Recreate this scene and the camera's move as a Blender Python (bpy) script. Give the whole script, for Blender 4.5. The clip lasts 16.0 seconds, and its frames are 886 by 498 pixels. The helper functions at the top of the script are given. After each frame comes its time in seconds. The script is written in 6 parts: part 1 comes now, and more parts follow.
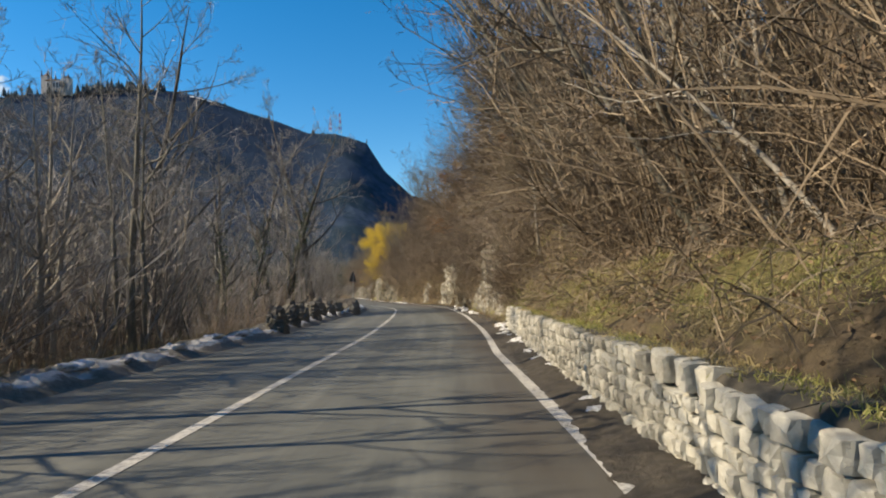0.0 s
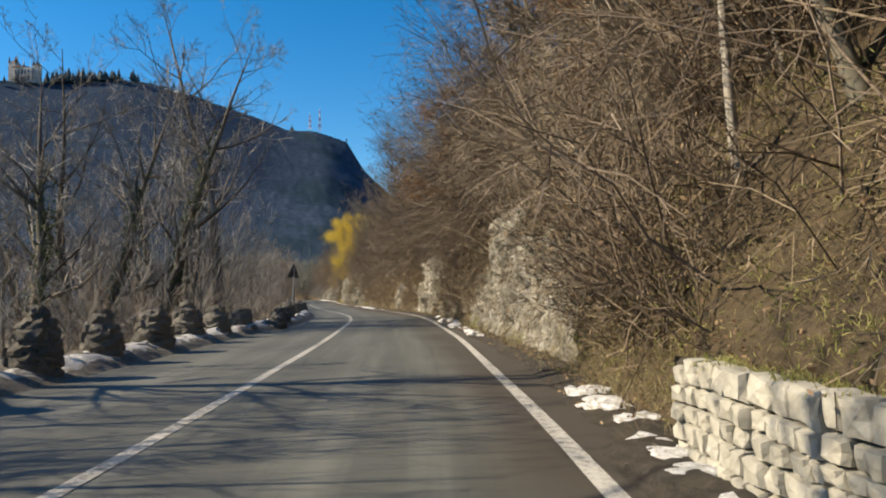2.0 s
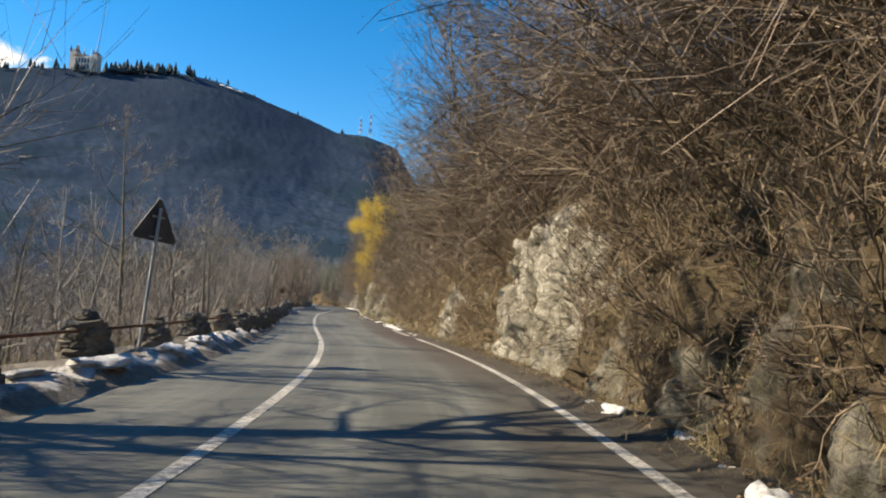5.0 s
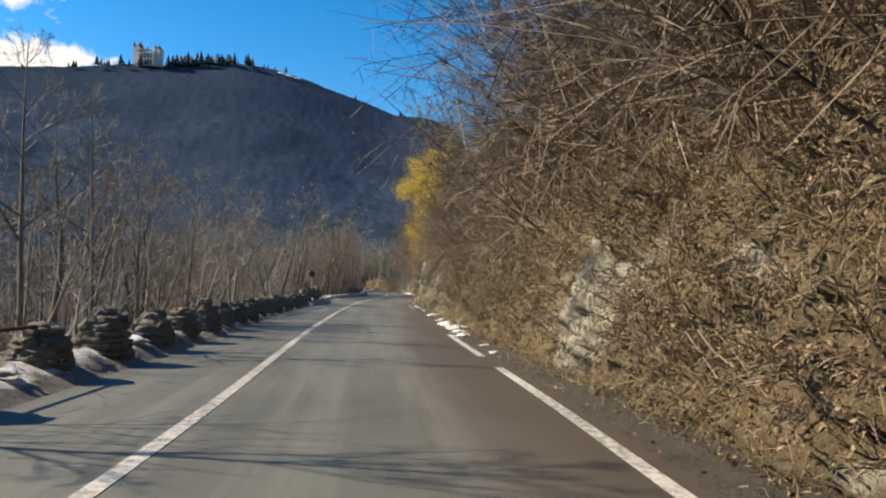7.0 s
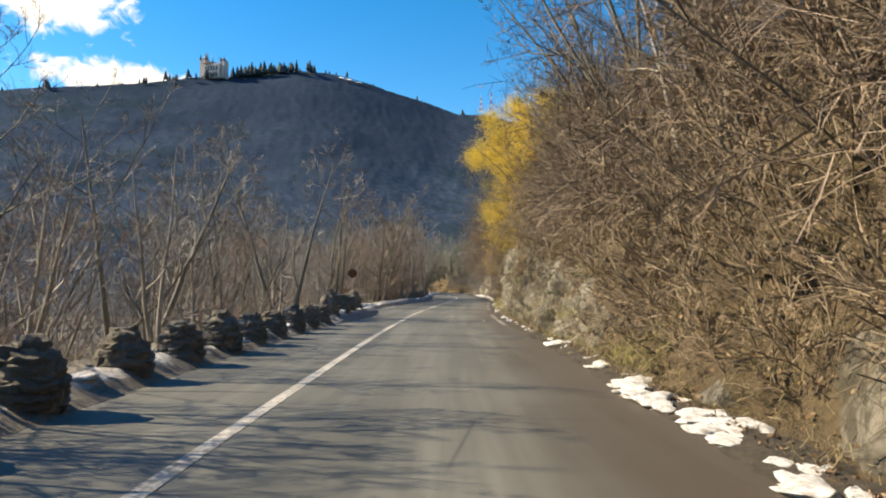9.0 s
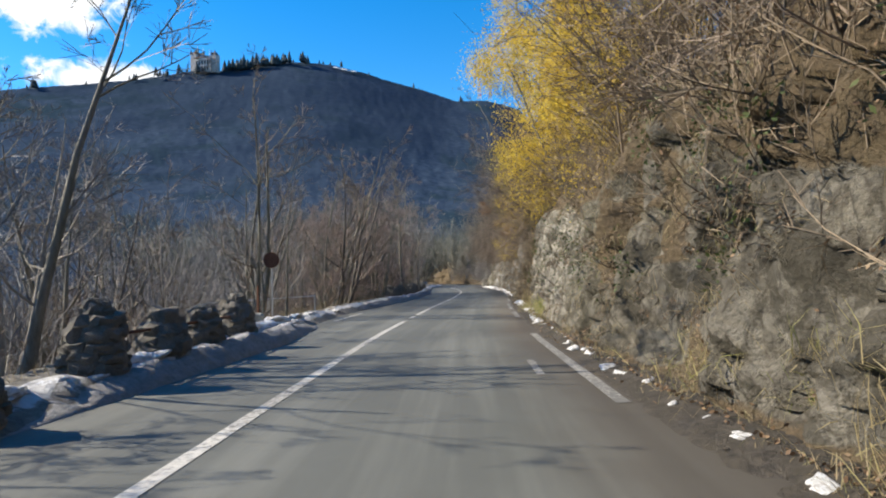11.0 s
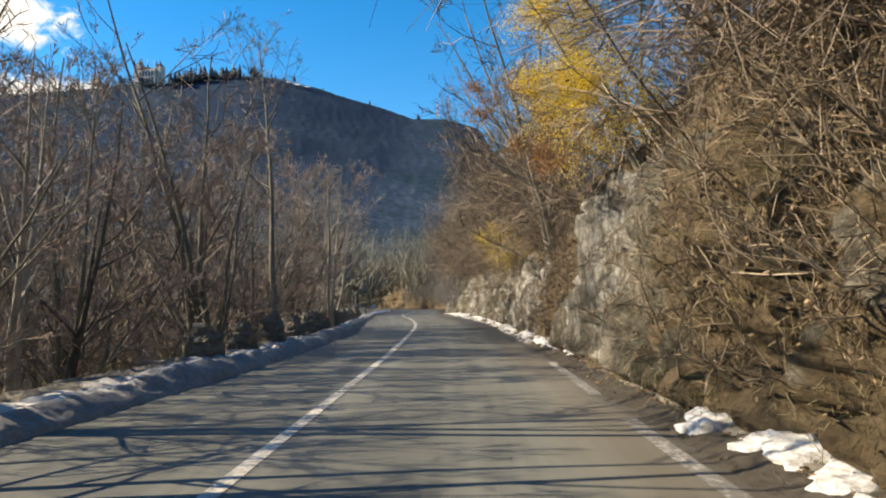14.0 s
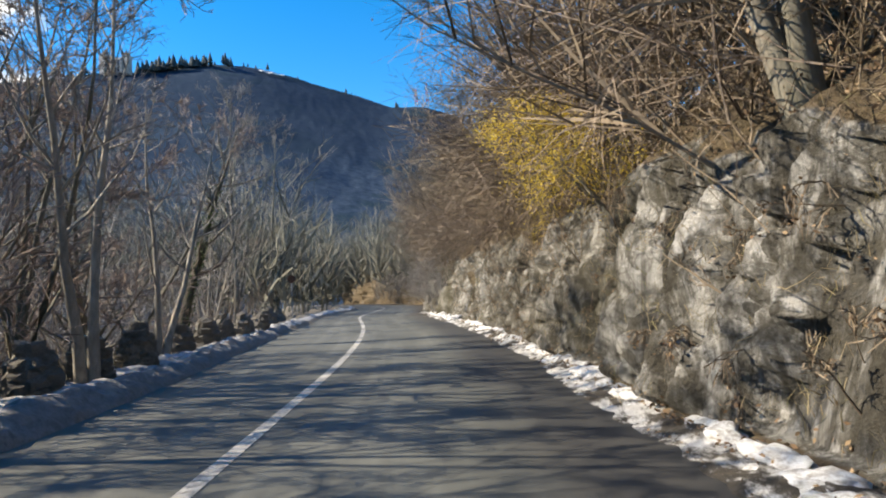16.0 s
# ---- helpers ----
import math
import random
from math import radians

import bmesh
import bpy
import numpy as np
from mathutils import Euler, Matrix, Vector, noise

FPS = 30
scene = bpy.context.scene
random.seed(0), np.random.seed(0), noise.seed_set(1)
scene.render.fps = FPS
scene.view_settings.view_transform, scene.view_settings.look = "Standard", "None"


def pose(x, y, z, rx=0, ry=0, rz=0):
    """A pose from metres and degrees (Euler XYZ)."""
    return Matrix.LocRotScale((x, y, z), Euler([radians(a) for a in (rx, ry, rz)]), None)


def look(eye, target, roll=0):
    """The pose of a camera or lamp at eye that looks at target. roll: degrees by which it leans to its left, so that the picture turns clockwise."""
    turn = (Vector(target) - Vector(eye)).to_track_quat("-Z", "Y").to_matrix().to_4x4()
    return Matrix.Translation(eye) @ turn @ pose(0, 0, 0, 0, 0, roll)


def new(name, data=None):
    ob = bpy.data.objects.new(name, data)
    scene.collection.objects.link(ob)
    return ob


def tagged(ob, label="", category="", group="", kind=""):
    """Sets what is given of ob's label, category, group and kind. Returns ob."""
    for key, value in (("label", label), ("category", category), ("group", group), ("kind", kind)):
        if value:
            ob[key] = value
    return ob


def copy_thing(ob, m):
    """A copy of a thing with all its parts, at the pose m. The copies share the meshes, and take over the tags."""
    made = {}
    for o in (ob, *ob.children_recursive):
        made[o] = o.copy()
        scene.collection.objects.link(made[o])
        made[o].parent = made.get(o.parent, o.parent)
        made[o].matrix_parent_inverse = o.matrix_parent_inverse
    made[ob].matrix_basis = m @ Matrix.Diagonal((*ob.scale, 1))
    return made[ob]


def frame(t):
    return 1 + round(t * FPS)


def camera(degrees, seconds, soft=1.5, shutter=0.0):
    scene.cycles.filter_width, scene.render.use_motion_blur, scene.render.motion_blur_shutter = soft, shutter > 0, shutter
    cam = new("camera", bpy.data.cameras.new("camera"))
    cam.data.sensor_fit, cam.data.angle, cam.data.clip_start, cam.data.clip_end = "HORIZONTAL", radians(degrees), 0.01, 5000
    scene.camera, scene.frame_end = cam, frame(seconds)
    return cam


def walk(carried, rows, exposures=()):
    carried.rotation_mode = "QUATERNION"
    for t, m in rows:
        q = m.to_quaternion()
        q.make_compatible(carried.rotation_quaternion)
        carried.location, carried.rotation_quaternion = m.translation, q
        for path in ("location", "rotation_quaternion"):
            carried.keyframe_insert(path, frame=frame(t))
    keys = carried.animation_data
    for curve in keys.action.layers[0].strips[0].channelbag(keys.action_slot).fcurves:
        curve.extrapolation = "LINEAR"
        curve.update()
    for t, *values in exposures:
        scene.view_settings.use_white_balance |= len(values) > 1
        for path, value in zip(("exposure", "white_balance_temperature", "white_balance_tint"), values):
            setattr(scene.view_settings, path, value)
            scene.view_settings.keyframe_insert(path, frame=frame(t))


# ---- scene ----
cam = camera(66.3, 16.0, soft=2.0, shutter=0.0)
PATH = [
    (0, (3.408, 1.862, 1.148), (3.319, 3.856, 1.270), -2.0),
    (0.5, (3.199, 5.263, 1.157), (3.164, 7.254, 1.342), -2.2),
    (1, (3.059, 8.724, 1.156), (3.069, 10.716, 1.338), -1.9),
    (1.5, (2.941, 12.198, 1.154), (2.959, 14.191, 1.324), -1.2),
    (2, (2.774, 15.667, 1.112), (2.747, 17.663, 1.243), -0.8),
    (2.5, (2.677, 19.349, 1.147), (2.639, 21.346, 1.256), -0.0),
    (3, (2.479, 23.138, 1.149), (2.410, 25.132, 1.286), -0.1),
    (3.5, (2.256, 26.902, 1.173), (2.159, 28.894, 1.329), -0.2),
    (4, (1.693, 30.766, 1.142), (1.606, 32.756, 1.322), 0.7),
    (4.2, (1.453, 32.247, 1.141), (1.369, 34.235, 1.338), 1.8),
    (6.3, (-0.402, 47.144, 1.169), (-0.674, 49.122, 1.291), 3.2),
    (6.5, (-0.578, 48.476, 1.174), (-0.871, 50.450, 1.298), 2.9),
    (7, (-1.113, 51.671, 1.178), (-1.449, 53.639, 1.290), 2.0),
    (7.5, (-1.784, 54.876, 1.141), (-2.200, 56.830, 1.230), 2.2),
    (8, (-2.595, 58.148, 1.124), (-3.109, 60.077, 1.250), 1.8),
    (8.5, (-3.542, 61.451, 1.150), (-4.081, 63.372, 1.287), 0.8),
    (9, (-4.626, 64.872, 1.153), (-5.153, 66.798, 1.264), 0.4),
    (9.2, (-5.056, 66.205, 1.121), (-5.572, 68.134, 1.225), 0.1),
    (11.3, (-8.674, 81.123, 1.177), (-9.209, 83.049, 1.262), -1.7),
    (11.5, (-9.060, 82.625, 1.163), (-9.583, 84.553, 1.249), -1.6),
    (12, (-10.063, 86.476, 1.152), (-10.557, 88.411, 1.266), -1.9),
    (12.5, (-11.013, 90.346, 1.112), (-11.490, 92.285, 1.240), -2.2),
    (13, (-12.006, 93.935, 1.146), (-12.446, 95.881, 1.288), -1.5),
    (13.5, (-12.858, 97.718, 1.115), (-13.279, 99.667, 1.269), -1.3),
    (14, (-13.685, 101.495, 1.144), (-14.096, 103.447, 1.292), -1.6),
    (14.5, (-14.454, 105.328, 1.142), (-14.849, 107.282, 1.290), -1.9),
    (15, (-15.214, 109.259, 1.110), (-15.593, 111.217, 1.261), -2.1),
    (15.5, (-15.918, 113.206, 1.168), (-16.284, 115.168, 1.306), -2.4),
    (16, (-16.600, 116.966, 1.176), (-16.959, 118.930, 1.299), -2.7),
]
EXPOSURES = [(0, 0.84, 7500, 10), (2, 0.86, 7400, 10), (3, 1.3, 7100, 10), (4.2, 1.27, 7500, 10), (6.4, 0.98, 7300, 10), (7.0, 1.0, 7300, 10), (7.5, 1.36, 7700, 10), (8, 1.25, 7600, 10), (9.2, 1.27, 7900, 10), (11.4, 1.08, 6400, 10), (12, 1.03, 6500, 10), (13, 1.08, 6800, 10), (14, 1.25, 7700, 10), (14.5, 1.05, 7300, 10), (15, 1.2, 7200, 10), (15.5, 1.3, 7000, 10), (16, 1.36, 6900, 10)]
walk(cam, [(t, look(eye, target, roll)) for t, eye, target, roll in PATH], EXPOSURES)

# ---------------------------------------------------------------- world, sun
SUN_HEADING, SUN_HEIGHT = 98.0, 34.0  # degrees to the left of +y, and above the horizon
sun_way = Vector((-math.sin(radians(SUN_HEADING)) * math.cos(radians(SUN_HEIGHT)),
                  math.cos(radians(SUN_HEADING)) * math.cos(radians(SUN_HEIGHT)), math.sin(radians(SUN_HEIGHT))))
world = bpy.data.worlds.new("world")
scene.world = world
world.use_nodes = True
wt = world.node_tree
sky = wt.nodes.new("ShaderNodeTexSky")
sky.sky_type, sky.sun_disc = "NISHITA", False
sky.sun_elevation, sky.sun_rotation = radians(SUN_HEIGHT), radians(-SUN_HEADING)
sky.altitude, sky.air_density, sky.dust_density, sky.ozone_density = 600, 1.0, 0.1, 3.0
vivid = wt.nodes.new("ShaderNodeHueSaturation")
vivid.inputs["Saturation"].default_value = 1.42
wt.links.new(sky.outputs[0], vivid.inputs["Color"])
wt.links.new(vivid.outputs[0], wt.nodes["Background"].inputs[0])
wt.nodes["Background"].inputs[1].default_value = 0.106
sun = new("sun", bpy.data.lights.new("sun", "SUN"))
sun.data.energy, sun.data.angle, sun.data.color = 5.0, radians(0.5), (1, 0.90, 0.74)
sun.matrix_world = look(sun_way * 300, (0, 0, 0))

rng = np.random.default_rng(7)


# ---------------------------------------------------------------- materials
def begin(name, rough=0.9, spec=0.3):
    m = bpy.data.materials.new(name)
    m.use_nodes = True
    b = m.node_tree.nodes["Principled BSDF"]
    b.inputs["Roughness"].default_value = rough
    b.inputs["Specular IOR Level"].default_value = spec
    return m, m.node_tree, b


def coords(nt, squash=(1, 1, 1), what="Object"):
    c = nt.nodes.new("ShaderNodeTexCoord")
    s = nt.nodes.new("ShaderNodeMapping")
    s.inputs["Scale"].default_value = squash
    nt.links.new(c.outputs[what], s.inputs[0])
    return s.outputs[0]


def noise_tex(nt, vec, scale, detail=5, rough=0.6, warp=0.0):
    n = nt.nodes.new("ShaderNodeTexNoise")
    n.inputs["Scale"].default_value, n.inputs["Detail"].default_value = scale, detail
    n.inputs["Roughness"].default_value, n.inputs["Distortion"].default_value = rough, warp
    nt.links.new(vec, n.inputs["Vector"])
    return n.outputs["Fac"]


def cells(nt, vec, scale, feature="DISTANCE_TO_EDGE"):
    n = nt.nodes.new("ShaderNodeTexVoronoi")
    n.feature = feature
    n.inputs["Scale"].default_value = scale
    nt.links.new(vec, n.inputs["Vector"])
    return n.outputs["Distance"]


def ramp(nt, fac, *stops):
    r = nt.nodes.new("ShaderNodeValToRGB")
    els = r.color_ramp.elements
    while len(els) < len(stops):
        els.new(0.5)
    for e, (at, col) in zip(els, stops):
        e.position = at
        e.color = (*col, 1) if isinstance(col, tuple) else (col, col, col, 1)
    nt.links.new(fac, r.inputs[0])
    return r.outputs[0]


def mix(nt, fac, a, b, how="MIX"):
    x = nt.nodes.new("ShaderNodeMix")
    x.data_type, x.blend_type = "RGBA", how
    for sock, v in ((x.inputs[0], fac), (x.inputs[6], a), (x.inputs[7], b)):
        if isinstance(v, (int, float)):
            sock.default_value = v
        elif isinstance(v, tuple):
            sock.default_value = (*v, 1)
        else:
            nt.links.new(v, sock)
    return x.outputs[2]


def arith(nt, how, a, b, clamp=True):
    x = nt.nodes.new("ShaderNodeMath")
    x.operation, x.use_clamp = how, clamp and how in ("ADD", "MULTIPLY", "SUBTRACT")
    for sock, v in ((x.inputs[0], a), (x.inputs[1], b)):
        if isinstance(v, (int, float)):
            sock.default_value = v
        else:
            nt.links.new(v, sock)
    return x.outputs[0]


def attribute(nt, name):
    a = nt.nodes.new("ShaderNodeAttribute")
    a.attribute_name = name
    return a.outputs["Fac"]


def bump(nt, b, height, strength=0.5, distance=0.02):
    n = nt.nodes.new("ShaderNodeBump")
    n.inputs["Strength"].default_value, n.inputs["Distance"].default_value = strength, distance
    nt.links.new(height, n.inputs["Height"])
    nt.links.new(n.outputs[0], b.inputs["Normal"])


def tint(nt, col, source="Object Info", spread=0.5):
    """The colour, lighter or darker from object to object or from island to island."""
    if source == "Object Info":
        r = nt.nodes.new("ShaderNodeObjectInfo").outputs["Random"]
    else:
        r = nt.nodes.new("ShaderNodeNewGeometry").outputs["Random Per Island"]
    return mix(nt, 1.0, col, ramp(nt, r, (0, 1 - spread), (1, 1.0)), "MULTIPLY"), r


def grained(name, dark, light, scale, rough=0.9, relief=0.5, distance=0.02, squash=(1, 1, 1), spots=None, spec=0.3):
    """A plain natural surface: colour at a broad and a fine scale, and relief."""
    m, nt, b = begin(name, rough, spec)
    v = coords(nt, squash)
    broad, fine = noise_tex(nt, v, scale * 0.15, 3), noise_tex(nt, v, scale, 6, 0.7)
    col = mix(nt, ramp(nt, fine, (0.3, 0.0), (0.7, 1.0)), dark, light)
    col = mix(nt, ramp(nt, broad, (0.3, 0.0), (0.7, 0.6)), col, spots or tuple(c * 0.6 for c in dark))
    nt.links.new(col, b.inputs["Base Color"])
    bump(nt, b, fine, relief, distance)
    return m


def make_asphalt():
    m, nt, b = begin("asphalt", 0.72, 0.35)
    v = coords(nt)
    uv = coords(nt, (1, 1, 1), "UV")
    grain = noise_tex(nt, v, 90, 3, 0.8)
    patch = noise_tex(nt, v, 0.35, 4, 0.6)
    streak = noise_tex(nt, coords(nt, (1.6, 0.07, 1), "UV"), 1.0, 4, 0.65)
    col = mix(nt, grain, (0.058, 0.060, 0.053), (0.128, 0.132, 0.117))
    col = mix(nt, ramp(nt, patch, (0.35, 0.0), (0.65, 0.45)), col, (0.048, 0.050, 0.045))
    col = mix(nt, ramp(nt, streak, (0.45, 0.0), (0.7, 0.55)), col, (0.185, 0.188, 0.166))
    # damp, muddy strip along the cliff side, with shade coloured in as well
    x = nt.nodes.new("ShaderNodeSeparateXYZ")
    nt.links.new(uv, x.inputs[0])
    strip = ramp(nt, arith(nt, "ADD", arith(nt, "MULTIPLY", x.outputs[0], 0.25), arith(nt, "MULTIPLY", patch, 0.35)), (0.72, 0.0), (0.93, 0.8))
    along = ramp(nt, noise_tex(nt, coords(nt, (0.3, 0.035, 1), "UV"), 1.0, 3), (0.36, 0.6), (0.52, 1.0))
    col = mix(nt, arith(nt, "MULTIPLY", strip, along), col, (0.050, 0.038, 0.028))
    far = arith(nt, "DIVIDE", x.outputs[1], 200.0)
    wobble = arith(nt, "MULTIPLY", noise_tex(nt, coords(nt, (1.0, 0.25, 1), "UV"), 1.2, 5, 0.7), 0.9)
    side = arith(nt, "DIVIDE", arith(nt, "ADD", x.outputs[0], wobble, False), 5.0)
    mud = arith(nt, "MULTIPLY", ramp(nt, side, (0.45, 0.0), (0.56, 0.6)), ramp(nt, far, (0.24, 0.0), (0.28, 1.0), (0.325, 1.0), (0.345, 0.3), (0.40, 0.0)))
    col = mix(nt, mud, col, (0.062, 0.045, 0.034))
    dust = arith(nt, "MULTIPLY", ramp(nt, side, (0.53, 0.0), (0.60, 0.2), (0.68, 0.25), (0.72, 0.0)), ramp(nt, far, (0.44, 0.0), (0.50, 1.0), (0.58, 1.0), (0.62, 0.0)))
    col = mix(nt, dust, col, (0.215, 0.185, 0.14))
    # melt water from the snow heaps; its dark also stands for missing shadows
    wet = arith(nt, "MULTIPLY", ramp(nt, side, (0.44, 0.0), (0.60, 0.85)), ramp(nt, far, (0.57, 0.0), (0.60, 1.0), (0.70, 1.0), (0.76, 0.0)))
    col = mix(nt, wet, col, (0.030, 0.031, 0.032))
    crack = ramp(nt, cells(nt, coords(nt, (0.5, 0.5, 1)), 0.9), (0.0, 0.7), (0.012, 0.0))
    col = mix(nt, arith(nt, "MULTIPLY", crack, ramp(nt, patch, (0.5, 0.0), (0.6, 0.8))), col, (0.03, 0.03, 0.03))
    nt.links.new(col, b.inputs["Base Color"])
    bump(nt, b, grain, 0.35, 0.006)
    return m


def make_paint(name, worn):
    m, nt, b = begin(name, 0.7)
    v = coords(nt)
    wear = arith(nt, "ADD", arith(nt, "MULTIPLY", noise_tex(nt, v, 14, 5, 0.75), 0.7), arith(nt, "MULTIPLY", noise_tex(nt, v, 0.5, 3), 0.35))
    col = mix(nt, ramp(nt, wear, (0.47 - worn, 0.0), (0.64 - worn, 1.0)), (0.46, 0.445, 0.41), (0.12, 0.118, 0.11))
    nt.links.new(col, b.inputs["Base Color"])
    return m


def make_hillside():
    m, nt, b = begin("hillside_rock_and_soil", 0.95, 0.12)
    v = coords(nt)
    broad, mid, fine = noise_tex(nt, v, 0.3, 4, 0.6), noise_tex(nt, v, 1.7, 7, 0.72, 0.6), noise_tex(nt, v, 13, 6, 0.75)
    layers = noise_tex(nt, coords(nt, (1.1, 1.1, 0.8)), 1.6, 6, 0.7, 0.8)
    # upright dark streaks: shade of the rock's recesses put into its colour
    shade_streak = noise_tex(nt, coords(nt, (1.6, 1.6, 0.22)), 1.5, 5, 0.7, 0.5)
    stone = ramp(nt, mid, (0.36, 0.0), (0.64, 1.0))
    cream = mix(nt, stone, (0.28, 0.256, 0.205), (0.64, 0.605, 0.515))
    brown = mix(nt, stone, (0.042, 0.037, 0.030), (0.165, 0.148, 0.120))
    grey = mix(nt, ramp(nt, shade_streak, (0.43, 0.0), (0.57, 1.0)), (0.052, 0.052, 0.051), (0.52, 0.515, 0.50))
    rock = mix(nt, attribute(nt, "tone"), brown, cream)
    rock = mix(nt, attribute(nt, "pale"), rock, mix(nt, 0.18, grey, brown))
    rock = mix(nt, ramp(nt, layers, (0.36, 0.4), (0.48, 0.0)), rock, (0.070, 0.060, 0.045))
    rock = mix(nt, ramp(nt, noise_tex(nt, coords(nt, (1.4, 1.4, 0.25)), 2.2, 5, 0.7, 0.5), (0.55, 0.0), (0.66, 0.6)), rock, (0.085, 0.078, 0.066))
    rock = mix(nt, ramp(nt, fine, (0.35, 0.0), (0.7, 0.45)), rock, (0.15, 0.137, 0.108))
    cracked = coords(nt, (1.0, 1.0, 0.55))
    bent = nt.nodes.new("ShaderNodeVectorMath")
    bent.operation = "ADD"
    shift = nt.nodes.new("ShaderNodeTexNoise")
    shift.inputs["Scale"].default_value = 1.4
    nt.links.new(cracked, shift.inputs["Vector"])
    nt.links.new(cracked, bent.inputs[0])
    nt.links.new(shift.outputs["Color"], bent.inputs[1])
    for size, wide, deep in ((1.3, 0.045, 0.55), (3.4, 0.05, 0.4)):
        rock = mix(nt, ramp(nt, cells(nt, bent.outputs[0], size), (0.0, deep), (wide, 0.0)), rock, (0.040, 0.035, 0.028))
    # dark patches: stains, and shade of overhangs and plants put into the colour
    stain_and_shade = noise_tex(nt, coords(nt, (1, 1, 0.8)), 2.6, 9, 0.75, 0.9)
    rock = mix(nt, arith(nt, "MULTIPLY", ramp(nt, stain_and_shade, (0.47, 0.0), (0.55, 0.9)), arith(nt, "SUBTRACT", 1.0, arith(nt, "MULTIPLY", attribute(nt, "tone"), 0.65))), rock, (0.052, 0.047, 0.036))
    rock = mix(nt, ramp(nt, broad, (0.52, 0.0), (0.64, 0.5)), rock, (0.085, 0.077, 0.048))
    soil = mix(nt, ramp(nt, fine, (0.3, 0.0), (0.7, 1.0)), (0.058, 0.046, 0.033), (0.175, 0.132, 0.086))
    soil = mix(nt, ramp(nt, mid, (0.4, 0.0), (0.65, 0.6)), soil, (0.105, 0.084, 0.048))
    soil = mix(nt, arith(nt, "MULTIPLY", attribute(nt, "straw"), ramp(nt, mid, (0.3, 0.5), (0.5, 1.0))), soil, mix(nt, fine, (0.15, 0.118, 0.072), (0.45, 0.36, 0.22)))
    grass = mix(nt, ramp(nt, fine, (0.3, 0.0), (0.7, 1.0)), (0.075, 0.072, 0.028), (0.26, 0.22, 0.095))
    ground = mix(nt, ramp(nt, arith(nt, "ADD", arith(nt, "MULTIPLY", attribute(nt, "green"), 0.6), arith(nt, "MULTIPLY", mid, 0.6)), (0.62, 0.0), (0.85, 1.0)), soil, grass)
    bare = ramp(nt, arith(nt, "ADD", arith(nt, "MULTIPLY", attribute(nt, "rock"), 0.75), arith(nt, "MULTIPLY", mid, 0.5)), (0.58, 0.0), (0.70, 1.0))
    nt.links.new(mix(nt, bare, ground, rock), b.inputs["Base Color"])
    bump(nt, b, arith(nt, "ADD", arith(nt, "MULTIPLY", fine, 0.4), arith(nt, "MULTIPLY", mid, 0.6)), 1.0, 0.2)
    return m


def make_wall_stone():
    m, nt, b = begin("wall_stone", 0.9)
    v = coords(nt)
    fine, mid = noise_tex(nt, v, 22, 6, 0.7), noise_tex(nt, v, 4, 4)
    col = mix(nt, ramp(nt, mid, (0.3, 0.0), (0.7, 1.0)), (0.36, 0.335, 0.275), (0.66, 0.63, 0.545))
    col = mix(nt, ramp(nt, fine, (0.35, 0.0), (0.75, 0.55)), col, (0.22, 0.21, 0.17))
    col, r = tint(nt, col, "Object Info", 0.62)
    col = mix(nt, ramp(nt, r, (0.0, 0.0), (1.0, 0.35)), col, (0.34, 0.34, 0.30))
    nt.links.new(col, b.inputs["Base Color"])
    bump(nt, b, fine, 0.7, 0.03)
    return m


def make_leaf(name, one, two, three, thin=0.35, dead=None):
    m, nt, b = begin(name, 0.7, 0.25)
    r = nt.nodes.new("ShaderNodeNewGeometry").outputs["Random Per Island"]
    col = ramp(nt, r, (0.0, one), (0.5, two), (1.0, three))
    if dead:
        col = mix(nt, ramp(nt, noise_tex(nt, coords(nt), 0.8, 4, 0.65), (0.47, 0.0), (0.58, 0.9)), col, dead)
    nt.links.new(col, b.inputs["Base Color"])
    t = nt.nodes.new("ShaderNodeBsdfTranslucent")
    nt.links.new(col, t.inputs[0])
    x = nt.nodes.new("ShaderNodeMixShader")
    x.inputs[0].default_value = thin
    nt.links.new(b.outputs[0], x.inputs[1])
    nt.links.new(t.outputs[0], x.inputs[2])
    nt.links.new(x.outputs[0], nt.nodes["Material Output"].inputs[0])
    return m


def make_twigs(name, one, two):
    m, nt, b = begin(name, 0.85, 0.2)
    r = nt.nodes.new("ShaderNodeNewGeometry").outputs["Random Per Island"]
    nt.links.new(ramp(nt, r, (0.0, one), (1.0, two)), b.inputs["Base Color"])
    return m


def make_snow():
    m, nt, b = begin("old_snow", 0.6, 0.4)
    v = coords(nt)
    fine, mid = noise_tex(nt, v, 30, 5, 0.7), noise_tex(nt, v, 5, 5, 0.7)
    col = mix(nt, ramp(nt, mid, (0.43, 0.0), (0.66, 0.85)), (0.74, 0.75, 0.76), (0.24, 0.21, 0.175))
    nt.links.new(col, b.inputs["Base Color"])
    bump(nt, b, fine, 0.8, 0.03)
    return m


